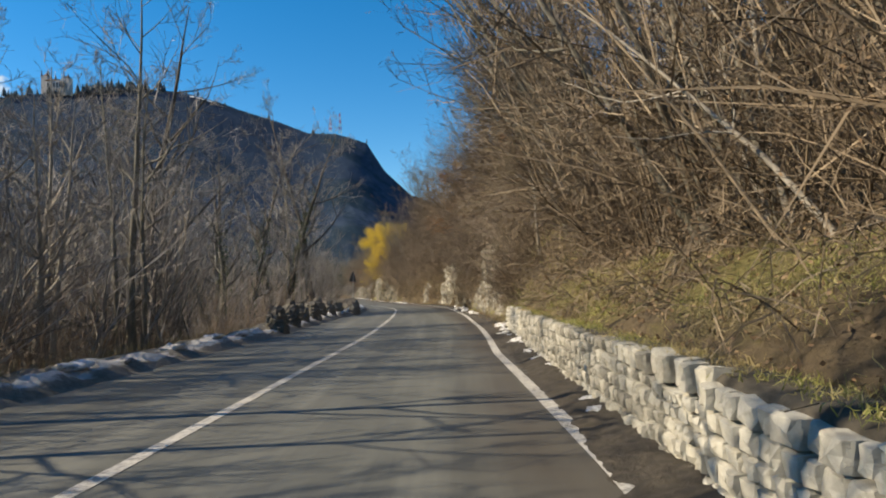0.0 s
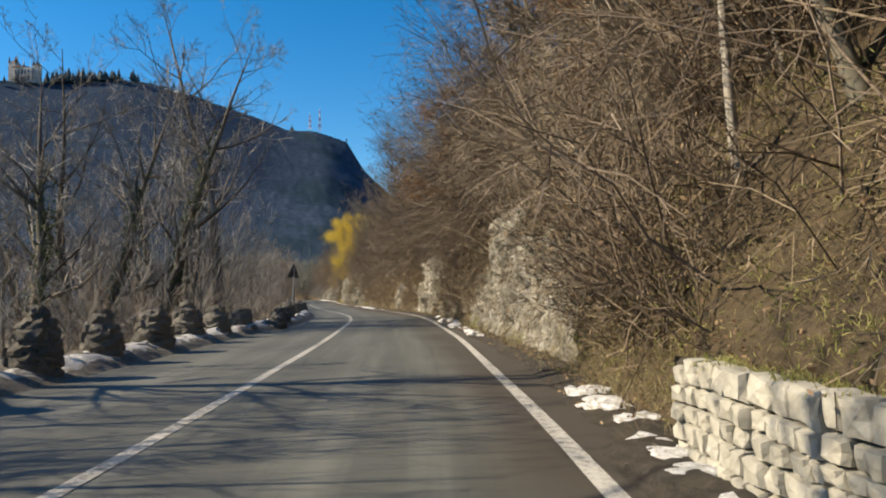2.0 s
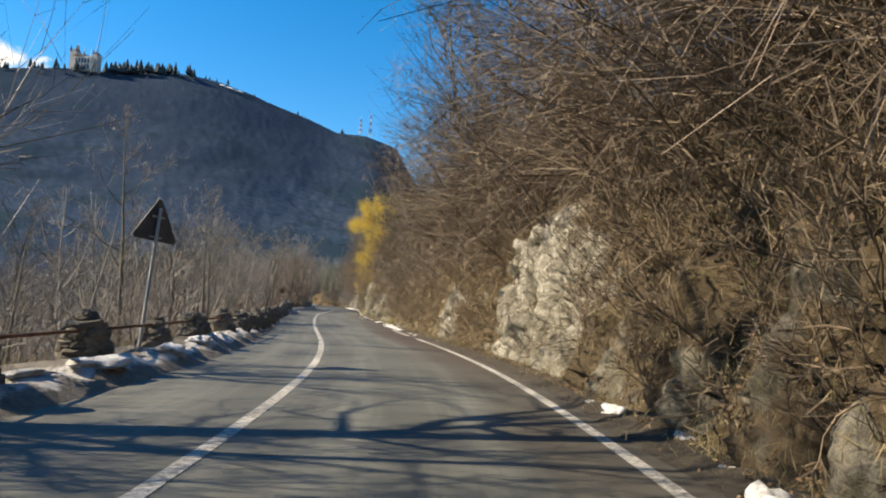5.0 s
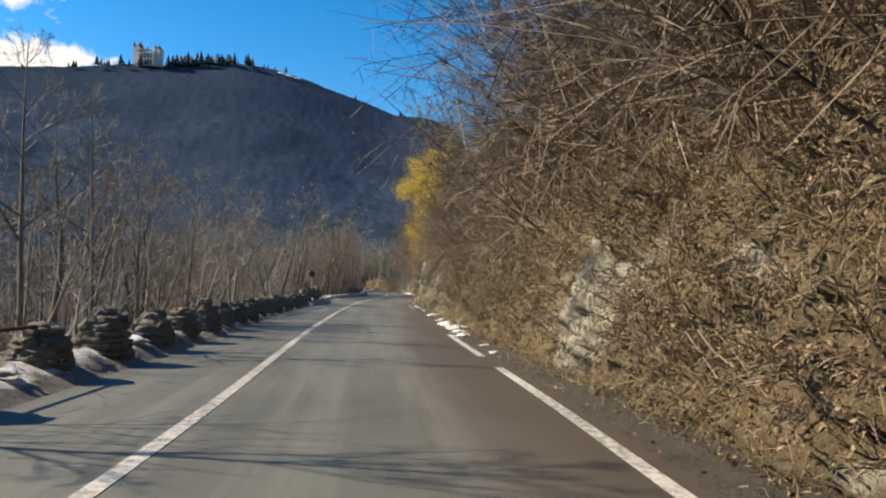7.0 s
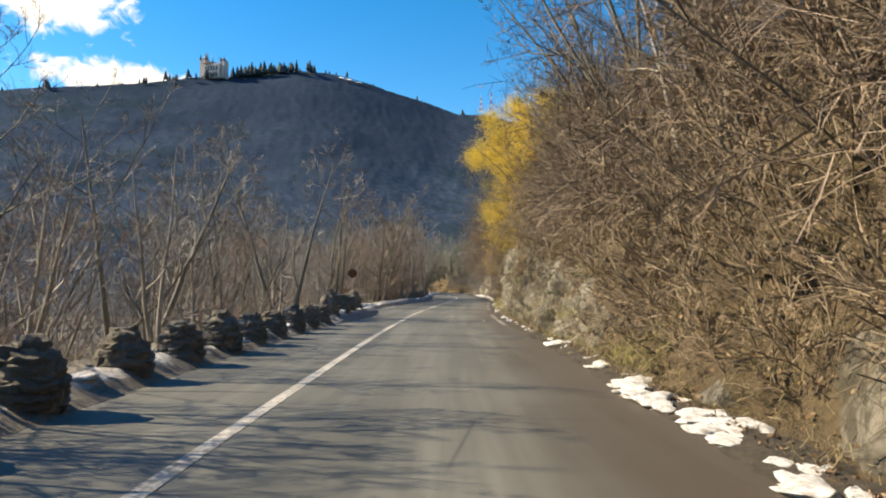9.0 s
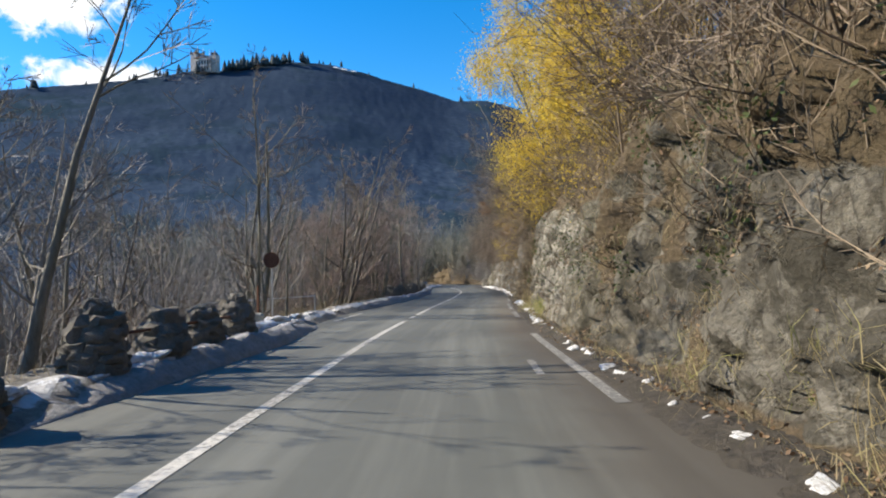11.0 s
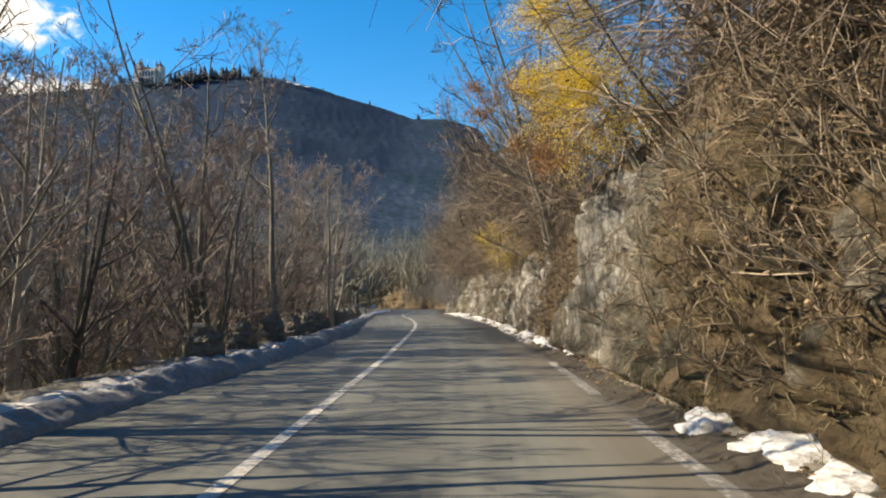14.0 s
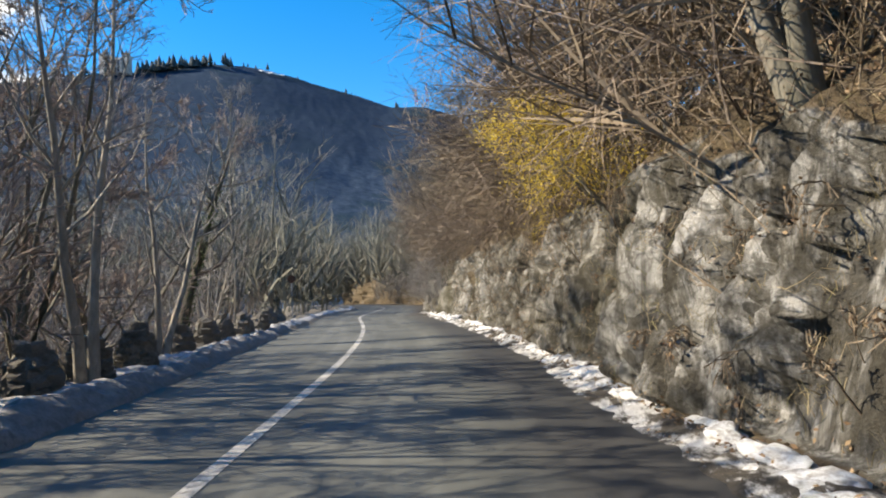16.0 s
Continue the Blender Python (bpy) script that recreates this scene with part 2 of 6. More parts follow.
def make_verge(name, dark, light, moss):
    m, nt, b = begin(name, 0.8, 0.3)
    v = coords(nt)
    fine, mid, broad = noise_tex(nt, v, 11, 6, 0.75), noise_tex(nt, coords(nt, (1.6, 0.7, 1)), 1.8, 6, 0.75, 0.4), noise_tex(nt, v, 0.2, 3)
    earth = mix(nt, ramp(nt, fine, (0.3, 0.0), (0.7, 1.0)), dark, light)
    earth = mix(nt, ramp(nt, mid, (0.4, 0.0), (0.7, 0.6)), earth, moss)
    slush = mix(nt, fine, (0.26, 0.245, 0.225), (0.74, 0.74, 0.735))
    where = ramp(nt, arith(nt, "ADD", arith(nt, "MULTIPLY", attribute(nt, "crest"), 0.55), arith(nt, "MULTIPLY", mid, 0.55)), (0.76, 0.0), (0.82, 1.0))
    nt.links.new(mix(nt, where, earth, slush), b.inputs["Base Color"])
    bump(nt, b, fine, 0.9, 0.05)
    return m


def make_forest():
    m, nt, b = begin("far_forest_in_haze", 1.0, 0.0)
    v = coords(nt)
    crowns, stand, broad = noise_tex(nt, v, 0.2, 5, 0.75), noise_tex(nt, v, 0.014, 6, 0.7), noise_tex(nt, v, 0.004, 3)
    # dark blue base colours hold the distance haze and the slope's shade
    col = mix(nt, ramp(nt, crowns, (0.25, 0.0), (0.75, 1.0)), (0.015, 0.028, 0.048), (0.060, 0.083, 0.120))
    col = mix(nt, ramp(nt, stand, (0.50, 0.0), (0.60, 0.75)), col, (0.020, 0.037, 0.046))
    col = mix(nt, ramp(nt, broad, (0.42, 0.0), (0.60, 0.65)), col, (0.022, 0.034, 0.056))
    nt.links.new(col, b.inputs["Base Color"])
    bump(nt, b, crowns, 0.3, 2.5)
    return m


def make_cloud_white():
    """Soft-edged white vapour: denser in the middle of its sheet, torn by noise towards the rim. Its emission stands in
    for sunlight.
    """
    m, nt, b = begin("cloud_white", 1.0, 0.0)
    uv = coords(nt, (1, 1, 1), "UV")
    wide = coords(nt, (1, 1, 1))
    off = nt.nodes.new("ShaderNodeVectorMath")
    off.operation = "DISTANCE"
    off.inputs[1].default_value = (0.5, 0.5, 0)
    nt.links.new(uv, off.inputs[0])
    puff = noise_tex(nt, wide, 0.011, 8, 0.62, 0.5)
    body = arith(nt, "SUBTRACT", arith(nt, "ADD", arith(nt, "MULTIPLY", puff, 1.0), 0.15), off.outputs["Value"])
    dense = ramp(nt, body, (0.26, 0.0), (0.44, 1.0))
    glow = nt.nodes.new("ShaderNodeEmission")
    nt.links.new(mix(nt, ramp(nt, body, (0.3, 0.0), (0.5, 1.0)), (0.66, 0.80, 0.95), (0.97, 0.98, 1.0)), glow.inputs[0])
    glow.inputs[1].default_value = 0.56
    clear = nt.nodes.new("ShaderNodeBsdfTransparent")
    x = nt.nodes.new("ShaderNodeMixShader")
    for i, s in enumerate((dense, clear.outputs[0], glow.outputs[0])):
        nt.links.new(s, x.inputs[i])
    nt.links.new(x.outputs[0], nt.nodes["Material Output"].inputs[0])
    return m


ASPHALT, PAINT, HILLSIDE, WALL_STONE, SNOW, FOREST = make_asphalt(), make_paint("road_paint", 0.0), make_hillside(), make_wall_stone(), make_snow(), make_forest()
PAINT_WORN = make_paint("worn_road_paint", 0.10)
MORTAR = grained("earth_mortar", (0.035, 0.030, 0.022), (0.10, 0.088, 0.068), 12)
PLOUGHED = make_verge("ploughed_dirty_snow", (0.13, 0.127, 0.125), (0.33, 0.325, 0.32), (0.20, 0.195, 0.19))
VERGE = make_verge("verge_earth_and_snow", (0.075, 0.068, 0.060), (0.26, 0.236, 0.205), (0.11, 0.10, 0.065))
GUTTER = make_verge("wet_gutter_earth_and_slush", (0.016, 0.014, 0.012), (0.085, 0.072, 0.056), (0.050, 0.042, 0.028))
VALLEY = grained("valley_ground", (0.06, 0.052, 0.034), (0.15, 0.125, 0.075), 2.0, relief=0.6, distance=0.1, spots=(0.075, 0.085, 0.035))
POST_STONE = grained("post_stone", (0.085, 0.077, 0.066), (0.30, 0.272, 0.235), 16, relief=0.9, distance=0.04, spots=(0.10, 0.095, 0.075))
BARK = grained("grey_bark", (0.09, 0.078, 0.064), (0.25, 0.225, 0.19), 14, relief=0.9, distance=0.02, squash=(1, 1, 0.25), spots=(0.10, 0.105, 0.07))
BARK_PALE = grained("pale_bark", (0.22, 0.195, 0.16), (0.46, 0.42, 0.36), 12, relief=0.6, distance=0.01, squash=(1, 1, 0.3))
BARK_DARK = grained("dark_bark", (0.055, 0.047, 0.040), (0.17, 0.147, 0.12), 14, relief=0.9, distance=0.02, squash=(1, 1, 0.25))
TWIG = make_twigs("brown_twigs", (0.052, 0.039, 0.028), (0.23, 0.178, 0.125))
TWIG_TAN = make_twigs("tan_twigs", (0.066, 0.050, 0.035), (0.30, 0.236, 0.165))
TWIG_GREY = make_twigs("grey_twigs", (0.078, 0.072, 0.066), (0.38, 0.352, 0.322))
# paler copy of the tan twigs: sunlight put into their colour
TWIG_SUN = make_twigs("sunlit_tan_twigs", (0.10, 0.080, 0.056), (0.40, 0.33, 0.235))
TWIG_BUSH = make_twigs("red_brown_twigs", (0.12, 0.092, 0.077), (0.43, 0.34, 0.285))
TWIG_BEND = make_twigs("pale_olive_twigs", (0.070, 0.066, 0.050), (0.30, 0.285, 0.225))
TWIG_RED = make_twigs("reddish_twigs", (0.085, 0.066, 0.052), (0.31, 0.245, 0.19))
LEAF_YELLOW = make_leaf("yellow_leaves", (0.54, 0.37, 0.035), (0.70, 0.52, 0.07), (0.60, 0.48, 0.11), 0.45)
LEAF_BROWN = make_leaf("dry_brown_leaves", (0.16, 0.075, 0.032), (0.30, 0.15, 0.06), (0.36, 0.22, 0.11), 0.3)
LITTER = make_leaf("leaf_litter", (0.10, 0.062, 0.037), (0.19, 0.12, 0.068), (0.29, 0.21, 0.125), 0.1)
GRASS = make_leaf("grass_blades", (0.12, 0.15, 0.038), (0.30, 0.30, 0.090), (0.48, 0.42, 0.20), 0.4, (0.36, 0.285, 0.155))
STRAW = make_leaf("dry_straw", (0.19, 0.15, 0.085), (0.33, 0.265, 0.16), (0.15, 0.15, 0.06), 0.3)
IVY = make_leaf("ivy_leaves", (0.020, 0.035, 0.010), (0.045, 0.070, 0.020), (0.10, 0.12, 0.045), 0.2)
STEEL = grained("galvanised_steel", (0.30, 0.31, 0.32), (0.45, 0.46, 0.47), 30, rough=0.45, relief=0.1, distance=0.002)
SIGN_BACK = grained("sign_back_grey_paint", (0.05, 0.05, 0.052), (0.10, 0.10, 0.105), 20, rough=0.6, relief=0.1, distance=0.002)
RUST = grained("rusty_iron", (0.07, 0.030, 0.018), (0.20, 0.085, 0.045), 25, relief=0.5, distance=0.004)
PLASTER = grained("pale_plaster", (0.36, 0.33, 0.32), (0.52, 0.49, 0.48), 0.6, relief=0.2, distance=0.05)
ROOF = grained("brown_roof", (0.10, 0.06, 0.045), (0.18, 0.11, 0.08), 0.8, relief=0.3, distance=0.05)
DARK_GLASS = grained("dark_window", (0.02, 0.022, 0.026), (0.04, 0.042, 0.05), 1.0, rough=0.2, relief=0.05, distance=0.01)
MAST = grained("mast_white_paint", (0.60, 0.58, 0.56), (0.75, 0.73, 0.71), 1.0, rough=0.5, relief=0.05, distance=0.01)
MAST_RED = grained("mast_red_paint", (0.45, 0.05, 0.035), (0.55, 0.08, 0.05), 1.0, rough=0.5, relief=0.05, distance=0.01)
FIR = grained("far_firs", (0.035, 0.052, 0.062), (0.075, 0.098, 0.105), 0.5, relief=0.3, distance=0.5)
CONCRETE = grained("weathered_concrete", (0.10, 0.094, 0.082), (0.23, 0.215, 0.185), 14, relief=0.6, distance=0.015, spots=(0.07, 0.064, 0.05))
CLOUD = make_cloud_white()


# ---------------------------------------------------------------- tools
def lattice(ix, iy, iz):
    h = (ix.astype(np.int64) * 374761393 + iy.astype(np.int64) * 668265263 + iz.astype(np.int64) * 2147483647) & 0xFFFFFFFF
    h = ((h ^ (h >> 13)) * 1274126177) & 0xFFFFFFFF
    return ((h ^ (h >> 16)) & 0xFFFFFF) / float(0xFFFFFF)


def value_noise(p):
    """Smooth noise between 0 and 1 at the places p (N, 3)."""
    i = np.floor(p).astype(np.int64)
    f = p - i
    f = f * f * (3 - 2 * f)
    out = 0.0
    for dx in (0, 1):
        for dy in (0, 1):
            for dz in (0, 1):
                w = (f[:, 0] if dx else 1 - f[:, 0]) * (f[:, 1] if dy else 1 - f[:, 1]) * (f[:, 2] if dz else 1 - f[:, 2])
                out = out + w * lattice(i[:, 0] + dx, i[:, 1] + dy, i[:, 2] + dz)
    return out


def fbm(p, octaves=4):
    return sum(value_noise(p * 2**k + 17.3 * k) * 0.5**k for k in range(octaves)) / sum(0.5**k for k in range(octaves))


def blocks(p):
    """Angular lumps: for each place, a value of its nearest cell, how far inside that cell it lies, and the height of the cell's tilted face."""
    i = np.floor(p).astype(np.int64)
    best, second, value, face = np.full(len(p), 9.0), np.full(len(p), 9.0), np.zeros(len(p)), np.zeros(len(p))
    for dx in (-1, 0, 1):
        for dy in (-1, 0, 1):
            for dz in (-1, 0, 1):
                c = i + (dx, dy, dz)
                q = c + np.stack([lattice(c[:, 0] + k, c[:, 1] + 7 * k, c[:, 2] + 13 * k) for k in (1, 2, 3)], 1)
                d = np.linalg.norm(p - q, axis=1)
                nearer = d < best
                second = np.where(nearer, best, np.minimum(second, d))
                value = np.where(nearer, lattice(c[:, 0] + 5, c[:, 1] + 9, c[:, 2] + 2), value)
                slant = np.stack([lattice(c[:, 0] + 3 * k, c[:, 1] + k, c[:, 2] + 5 * k) for k in (4, 5, 6)], 1) - 0.5
                face = np.where(nearer, ((p - q) * slant).sum(1), face)
                best = np.where(nearer, d, best)
    return value, second - best, face


def mesh_of(name, verts, faces, material, smooth=False):
    me = bpy.data.meshes.new(name)
    verts, faces = np.asarray(verts, np.float32), np.asarray(faces, np.int32)
    n, k = faces.shape
    me.vertices.add(len(verts))
    me.vertices.foreach_set("co", verts.ravel())
    me.loops.add(n * k)
    me.loops.foreach_set("vertex_index", faces.ravel())
    me.polygons.add(n)
    me.polygons.foreach_set("loop_start", np.arange(0, n * k, k, dtype=np.int32))
    me.polygons.foreach_set("loop_total", np.full(n, k, np.int32))
    if smooth:
        me.polygons.foreach_set("use_smooth", np.ones(n, bool))
    me.update(calc_edges=True)
    me.materials.append(material)
    return me


def thing(name, label, category, group="", kind="", me=None):
    return tagged(new(name, me), label, category, group, kind)


def under(name, me, parent, label=""):
    ob = new(name, me)
    ob.parent = parent
    if label:
        ob["label"] = label
    return ob


def part(name, bm, material, parent, label="", smooth=False):
    me = bpy.data.meshes.new(name)
    bm.to_mesh(me)
    bm.free()
    me.materials.append(material)
    if smooth:
        for f in me.polygons:
            f.use_smooth = True
    return under(name, me, parent, label)


def box(bm, size, at=(0, 0, 0), bevel=0.0):
    made = bmesh.ops.create_cube(bm, size=1)["verts"]
    for v in made:
        v.co = Vector((v.co.x * size[0] + at[0], v.co.y * size[1] + at[1], v.co.z * size[2] + at[2]))
    if bevel:
        bmesh.ops.bevel(bm, geom=list({e for v in made for e in v.link_edges}), offset=bevel, segments=2, affect="EDGES")
    return made


def rod(bm, a, b, r0, r1=None, sides=10):
    a, b = Vector(a), Vector(b)
    m = Matrix.Translation((a + b) / 2) @ (b - a).to_track_quat("Z", "Y").to_matrix().to_4x4()
    bmesh.ops.create_cone(bm, cap_ends=True, segments=sides, radius1=r0, radius2=r0 if r1 is None else r1, depth=(b - a).length, matrix=m)


def grid_faces(rows, cols):
    i = np.arange(rows * cols).reshape(rows, cols)
    return np.stack([i[:-1, :-1], i[:-1, 1:], i[1:, 1:], i[1:, :-1]], -1).reshape(-1, 4)


def tubes(paths, radii, sides=3):
    """Round tapering rods along many lines at once: paths (N, K, 3), radii (N, K)."""
    n, k, _ = paths.shape
    along = np.gradient(paths, axis=1)
    along /= np.linalg.norm(along, axis=2, keepdims=True) + 1e-9
    ref = np.where(np.abs(along[..., 2:3]) > 0.9, np.array([1.0, 0, 0]), np.array([0, 0, 1.0]))
    u = np.cross(along, ref)
    u /= np.linalg.norm(u, axis=2, keepdims=True) + 1e-9
    w = np.cross(along, u)
    a = np.arange(sides) * 2 * np.pi / sides
    ring = u[:, :, None] * np.cos(a)[None, None, :, None] + w[:, :, None] * np.sin(a)[None, None, :, None]
    verts = paths[:, :, None] + ring * radii[:, :, None, None]
    base = np.arange(n * k * sides).reshape(n, k, sides)
    nxt = np.roll(base, -1, axis=2)
    faces = np.stack([base[:, :-1], nxt[:, :-1], nxt[:, 1:], base[:, 1:]], -1).reshape(-1, 4)
    return verts.reshape(-1, 3), faces


def slips(paths, radii, gen=rng):
    """The finest twigs: narrow strips along many lines at once."""
    n, k, _ = paths.shape
    along = paths[:, -1] - paths[:, 0]
    side = unit(np.cross(along, gen.normal(size=(n, 3))))[:, None]
    verts = np.stack([paths - side * radii[..., None], paths + side * radii[..., None]], 2)
    base = np.arange(n * k * 2).reshape(n, k, 2)
    faces = np.stack([base[:, :-1, 0], base[:, :-1, 1], base[:, 1:, 1], base[:, 1:, 0]], -1).reshape(-1, 4)
    return verts.reshape(-1, 3), faces


def joined(*pieces):
    verts, faces, n = [], [], 0
    for v, f in pieces:
        verts.append(v)
        faces.append(f + n)
        n += len(v)
    return np.concatenate(verts), np.concatenate(faces)


def unit(v):
    return v / (np.linalg.norm(v, axis=-1, keepdims=True) + 1e-9)


def lines(start, way, length, k, r0, r1, rise=0.0, wander=0.15, gen=rng):
    """Curving lines from start (N, 3) along way: their course bends up (rise) or down and wanders."""
    n = len(start)
    step = length / (k - 1)
    out, at, d = [start], start, unit(way)
    for _ in range(k - 1):
        d = unit(d + np.array([0, 0, rise]) / (k - 1) + gen.normal(0, wander, (n, 3)))
        at = at + d * step[:, None]
        out.append(at)
    return np.stack(out, 1), r0[:, None] + (r1 - r0)[:, None] * np.linspace(0, 1, k)[None]


def sprout(paths, radii, count, span, length, angle, k, shrink=0.6, rise=0.2, wander=0.15, thin=0.004, gen=rng):
    """Side shoots of all the given lines: count of each, between the shares span of their length."""
    n, kk, _ = paths.shape
    idx = np.repeat(np.arange(n), count)
    t = gen.uniform(span[0], span[1], len(idx))
    x = t * (kk - 1)
    i = np.minimum(x.astype(int), kk - 2)
    f = (x - i)[:, None]
    start = paths[idx, i] * (1 - f) + paths[idx, i + 1] * f
    along = unit(paths[idx, i + 1] - paths[idx, i])
    r = radii[idx, i] * (1 - f[:, 0]) + radii[idx, i + 1] * f[:, 0]
    side = unit(np.cross(along, gen.normal(size=(len(idx), 3))))
    a = np.radians(gen.normal(angle, 10, len(idx)))[:, None]
    whole = np.linalg.norm(np.diff(paths, axis=1), axis=2).sum(1)[idx]
    size = length * whole * (1.15 - 0.7 * t) * gen.uniform(0.6, 1.3, len(idx))
    return lines(start, along * np.cos(a) + side * np.sin(a), size, k, np.maximum(r * shrink, thin), np.full(len(idx), thin * 0.6), rise, wander, gen)


def flakes(at, size, gen=rng, flat=0.0, long=1.0, up=None):
    """Small leaf-shaped quads at the places (N, 3), turned at random; flat: how far they lie level."""
    n = len(at)
    a = gen.normal(size=(n, 3))
    a[:, 2] *= 1 - flat
    if up is not None:
        a = a * 0.35 + up
    a = unit(a)
    c = gen.normal(size=(n, 3))
    c[:, 2] *= 1 - flat
    b = unit(np.cross(a, c if flat < 0.5 else np.array([0, 0, 1.0]) + 0.5 * gen.normal(size=(n, 3))))
    s = size * gen.uniform(0.6, 1.3, (n, 1))
    quad = np.stack([at - a * s * long, at + b * s * 0.5, at + a * s * long, at - b * s * 0.5], 1)
    return quad.reshape(-1, 3), np.arange(4 * n).reshape(n, 4)


# ---------------------------------------------------------------- the road's course
COURSE_Y = np.array([-40, -16, -4, 8, 20, 32, 44, 50, 56, 68, 80, 92, 104, 116, 128, 134, 140, 146, 149, 152, 156, 162, 170, 178, 188, 200.0])
COURSE_X = np.array([2.1, 1.5, 1.18, 0.87, 0.50, -0.33, -1.47, -2.38, -3.79, -7.23, -10.39, -13.29, -15.73, -17.97, -20.5, -22.0, -23.75, -25.75, -26.8, -27.7, -28.6, -29.5, -31.2, -34.2, -40.0, -49.0])
LINE_RIGHT = ((-20, 3.5), (6, 3.32), (14, 3.08), (32, 3.3), (56, 3.35), (72, 3.5), (92, 3.2), (106, 3.05), (128, 3.25), (200, 3.3))
EDGE_LEFT = ((-40, -2.85), (18, -2.75), (34, -2.5), (42, -1.95), (58, -1.65), (66, -1.55), (75, -1.8), (88, -1.8), (94, -2.25), (97, -2.4), (101, -2.65), (106, -2.45), (116, -2.4), (122, -2.35), (126, -2.5), (132, -2.7), (140, -2.5), (147, -2.1), (200, -2.2))
ROCK_HEIGHT = ((-40, 0.66), (19, 0.66), (22, 1.1), (24, 1.5), (26, 2.1), (29, 2.6), (34, 3.0), (38, 2.3), (44, 2.4), (48.5, 2.5), (50.5, 3.0), (53, 2.9), (55, 2.3), (58, 2.5), (61, 2.6), (64, 2.1), (74, 2.0), (78, 2.2), (84, 2.7), (87, 3.0), (90, 2.6), (95, 2.3), (98, 2.8), (101, 3.0), (105, 2.4), (110, 2.9), (113, 3.1), (116, 2.2), (118.5, 1.7), (120, 1.9), (122, 2.25), (125, 2.6), (128, 2.4), (143, 2.5), (160, 2.4), (200, 2.2))
BARE = ((20, 0.2), (24.5, 0.3), (26, 0.62), (31, 0.8), (35, 0.75), (37.5, 0.35), (44, 0.34), (48.5, 0.4), (50, 0.98), (53.5, 0.95), (55, 0.35), (58, 0.3), (59.5, 0.55), (62, 0.5), (64, 0.25), (73, 0.3), (76, 0.6), (84, 0.6), (86, 0.5), (91, 0.62), (93, 0.95), (100, 0.9), (102.5, 0.55), (104, 0.4), (107, 0.38), (109, 0.6), (112, 0.75), (114, 0.6), (116, 0.34), (119, 0.38), (120.8, 0.85), (127, 0.85), (129, 0.65), (150, 0.75), (165, 0.6), (172, 0.2))
TONE = ((20, 0.35), (24, 0.5), (26, 0.95), (30.5, 0.95), (32, 0.8), (35, 0.85), (36.2, 0.3), (44, 0.25), (50, 1.0), (54, 1.0), (56, 0.85), (62, 1.0), (64, 0.5), (70, 0.3), (76, 0.55), (82, 0.4), (84, 0.15), (90, 0.2), (93, 0.72), (99, 0.72), (102, 0.15), (109.5, 0.15), (112, 0.7), (116, 0.6), (118, 0.3), (140, 0.2))
ROCK_TOP = ((20, 0.7), (26, 0.8), (30, 0.85), (33, 0.95), (35, 0.9), (36.5, 0.5), (46, 0.5), (50, 0.85), (54, 0.7), (60, 0.75), (64, 0.7), (72, 0.7), (80, 0.7), (84, 0.9), (93, 0.95), (104, 0.95), (112, 1.0), (140, 0.95), (170, 0.8))
PALE = ((110, 0), (112, 0.8), (115.5, 0.8), (118, 0.5), (119.5, 1.0), (124, 1.0), (127, 0.55), (170, 0.45))
STRAW_BANK = ((53, 0), (56, 0.3), (62.5, 0.45), (65, 0.1), (70, 0.0))
FOOT_RIGHT = ((-40, 3.95), (20, 3.95), (26, 4.25), (34, 4.1), (58, 4.1), (78, 4.15), (88, 3.85), (104, 3.75), (118, 3.65), (200, 3.7))


def smooth_course():
    """A dense, smooth centre line: y, x, and the slope dx/dy."""
    y = np.arange(-40, 200.01, 0.5)
    x = np.interp(y, COURSE_Y, COURSE_X)
    w = np.hanning(23)
    w /= w.sum()
    x = np.convolve(np.pad(x, 11, mode="reflect", reflect_type="odd"), w, "valid")
    return y, x, np.gradient(x, y)


RY, RX, RS = smooth_course()


def at_road(y, o, z=0.0):
    """Places o metres to the right of the centre line at the course's y."""
    y, o, z = np.broadcast_arrays(np.asarray(y, float), np.asarray(o, float), np.asarray(z, float))
    s = np.interp(y, RY, RS)
    q = np.sqrt(1 + s * s)
    return np.stack([np.interp(y, RY, RX) + o / q, y - o * s / q, z], -1)


def beside(y, o, z=0.0):
    """The place at y that lies o metres in x from the centre line."""
    return np.array([float(np.interp(y, RY, RX)) + o, y, z])


def known(table, y):
    ys, vs = zip(*table)
    return np.interp(y, ys, vs)


def ribbon(name, ys, lefts, rights, z, material, cols=2):
    """A flat band along the road, with UVs in metres across and along it."""
    o = lefts[:, None] + (rights - lefts)[:, None] * np.linspace(0, 1, cols)[None]
    yy = np.broadcast_to(ys[:, None], o.shape)
    faces = grid_faces(*o.shape)
    me = mesh_of(name, at_road(yy, o, z).reshape(-1, 3), faces, material)
    uv = me.uv_layers.new(name="UVMap")
    uv.data.foreach_set("uv", np.stack([o.ravel(), yy.ravel()], -1)[faces.ravel()].astype(np.float32).ravel())
    return me


# ---------------------------------------------------------------- large structure
ground = thing("ground", "brown wooded valley floor reaching the foot of the hills", "ground", kind="structure",
               me=mesh_of("ground", [(-3500, -3500, -9), (3500, -3500, -9), (3500, 3500, -9), (-3500, 3500, -9)], [(0, 1, 2, 3)], VALLEY))

ys = np.arange(-40, 200.01, 0.5)
road = thing("road", "worn grey asphalt mountain road with faded white lines", "road", kind="structure",
             me=ribbon("road", ys, known(EDGE_LEFT, ys) - 0.25, known(FOOT_RIGHT, ys) - 0.05, 0.0, ASPHALT, 10))


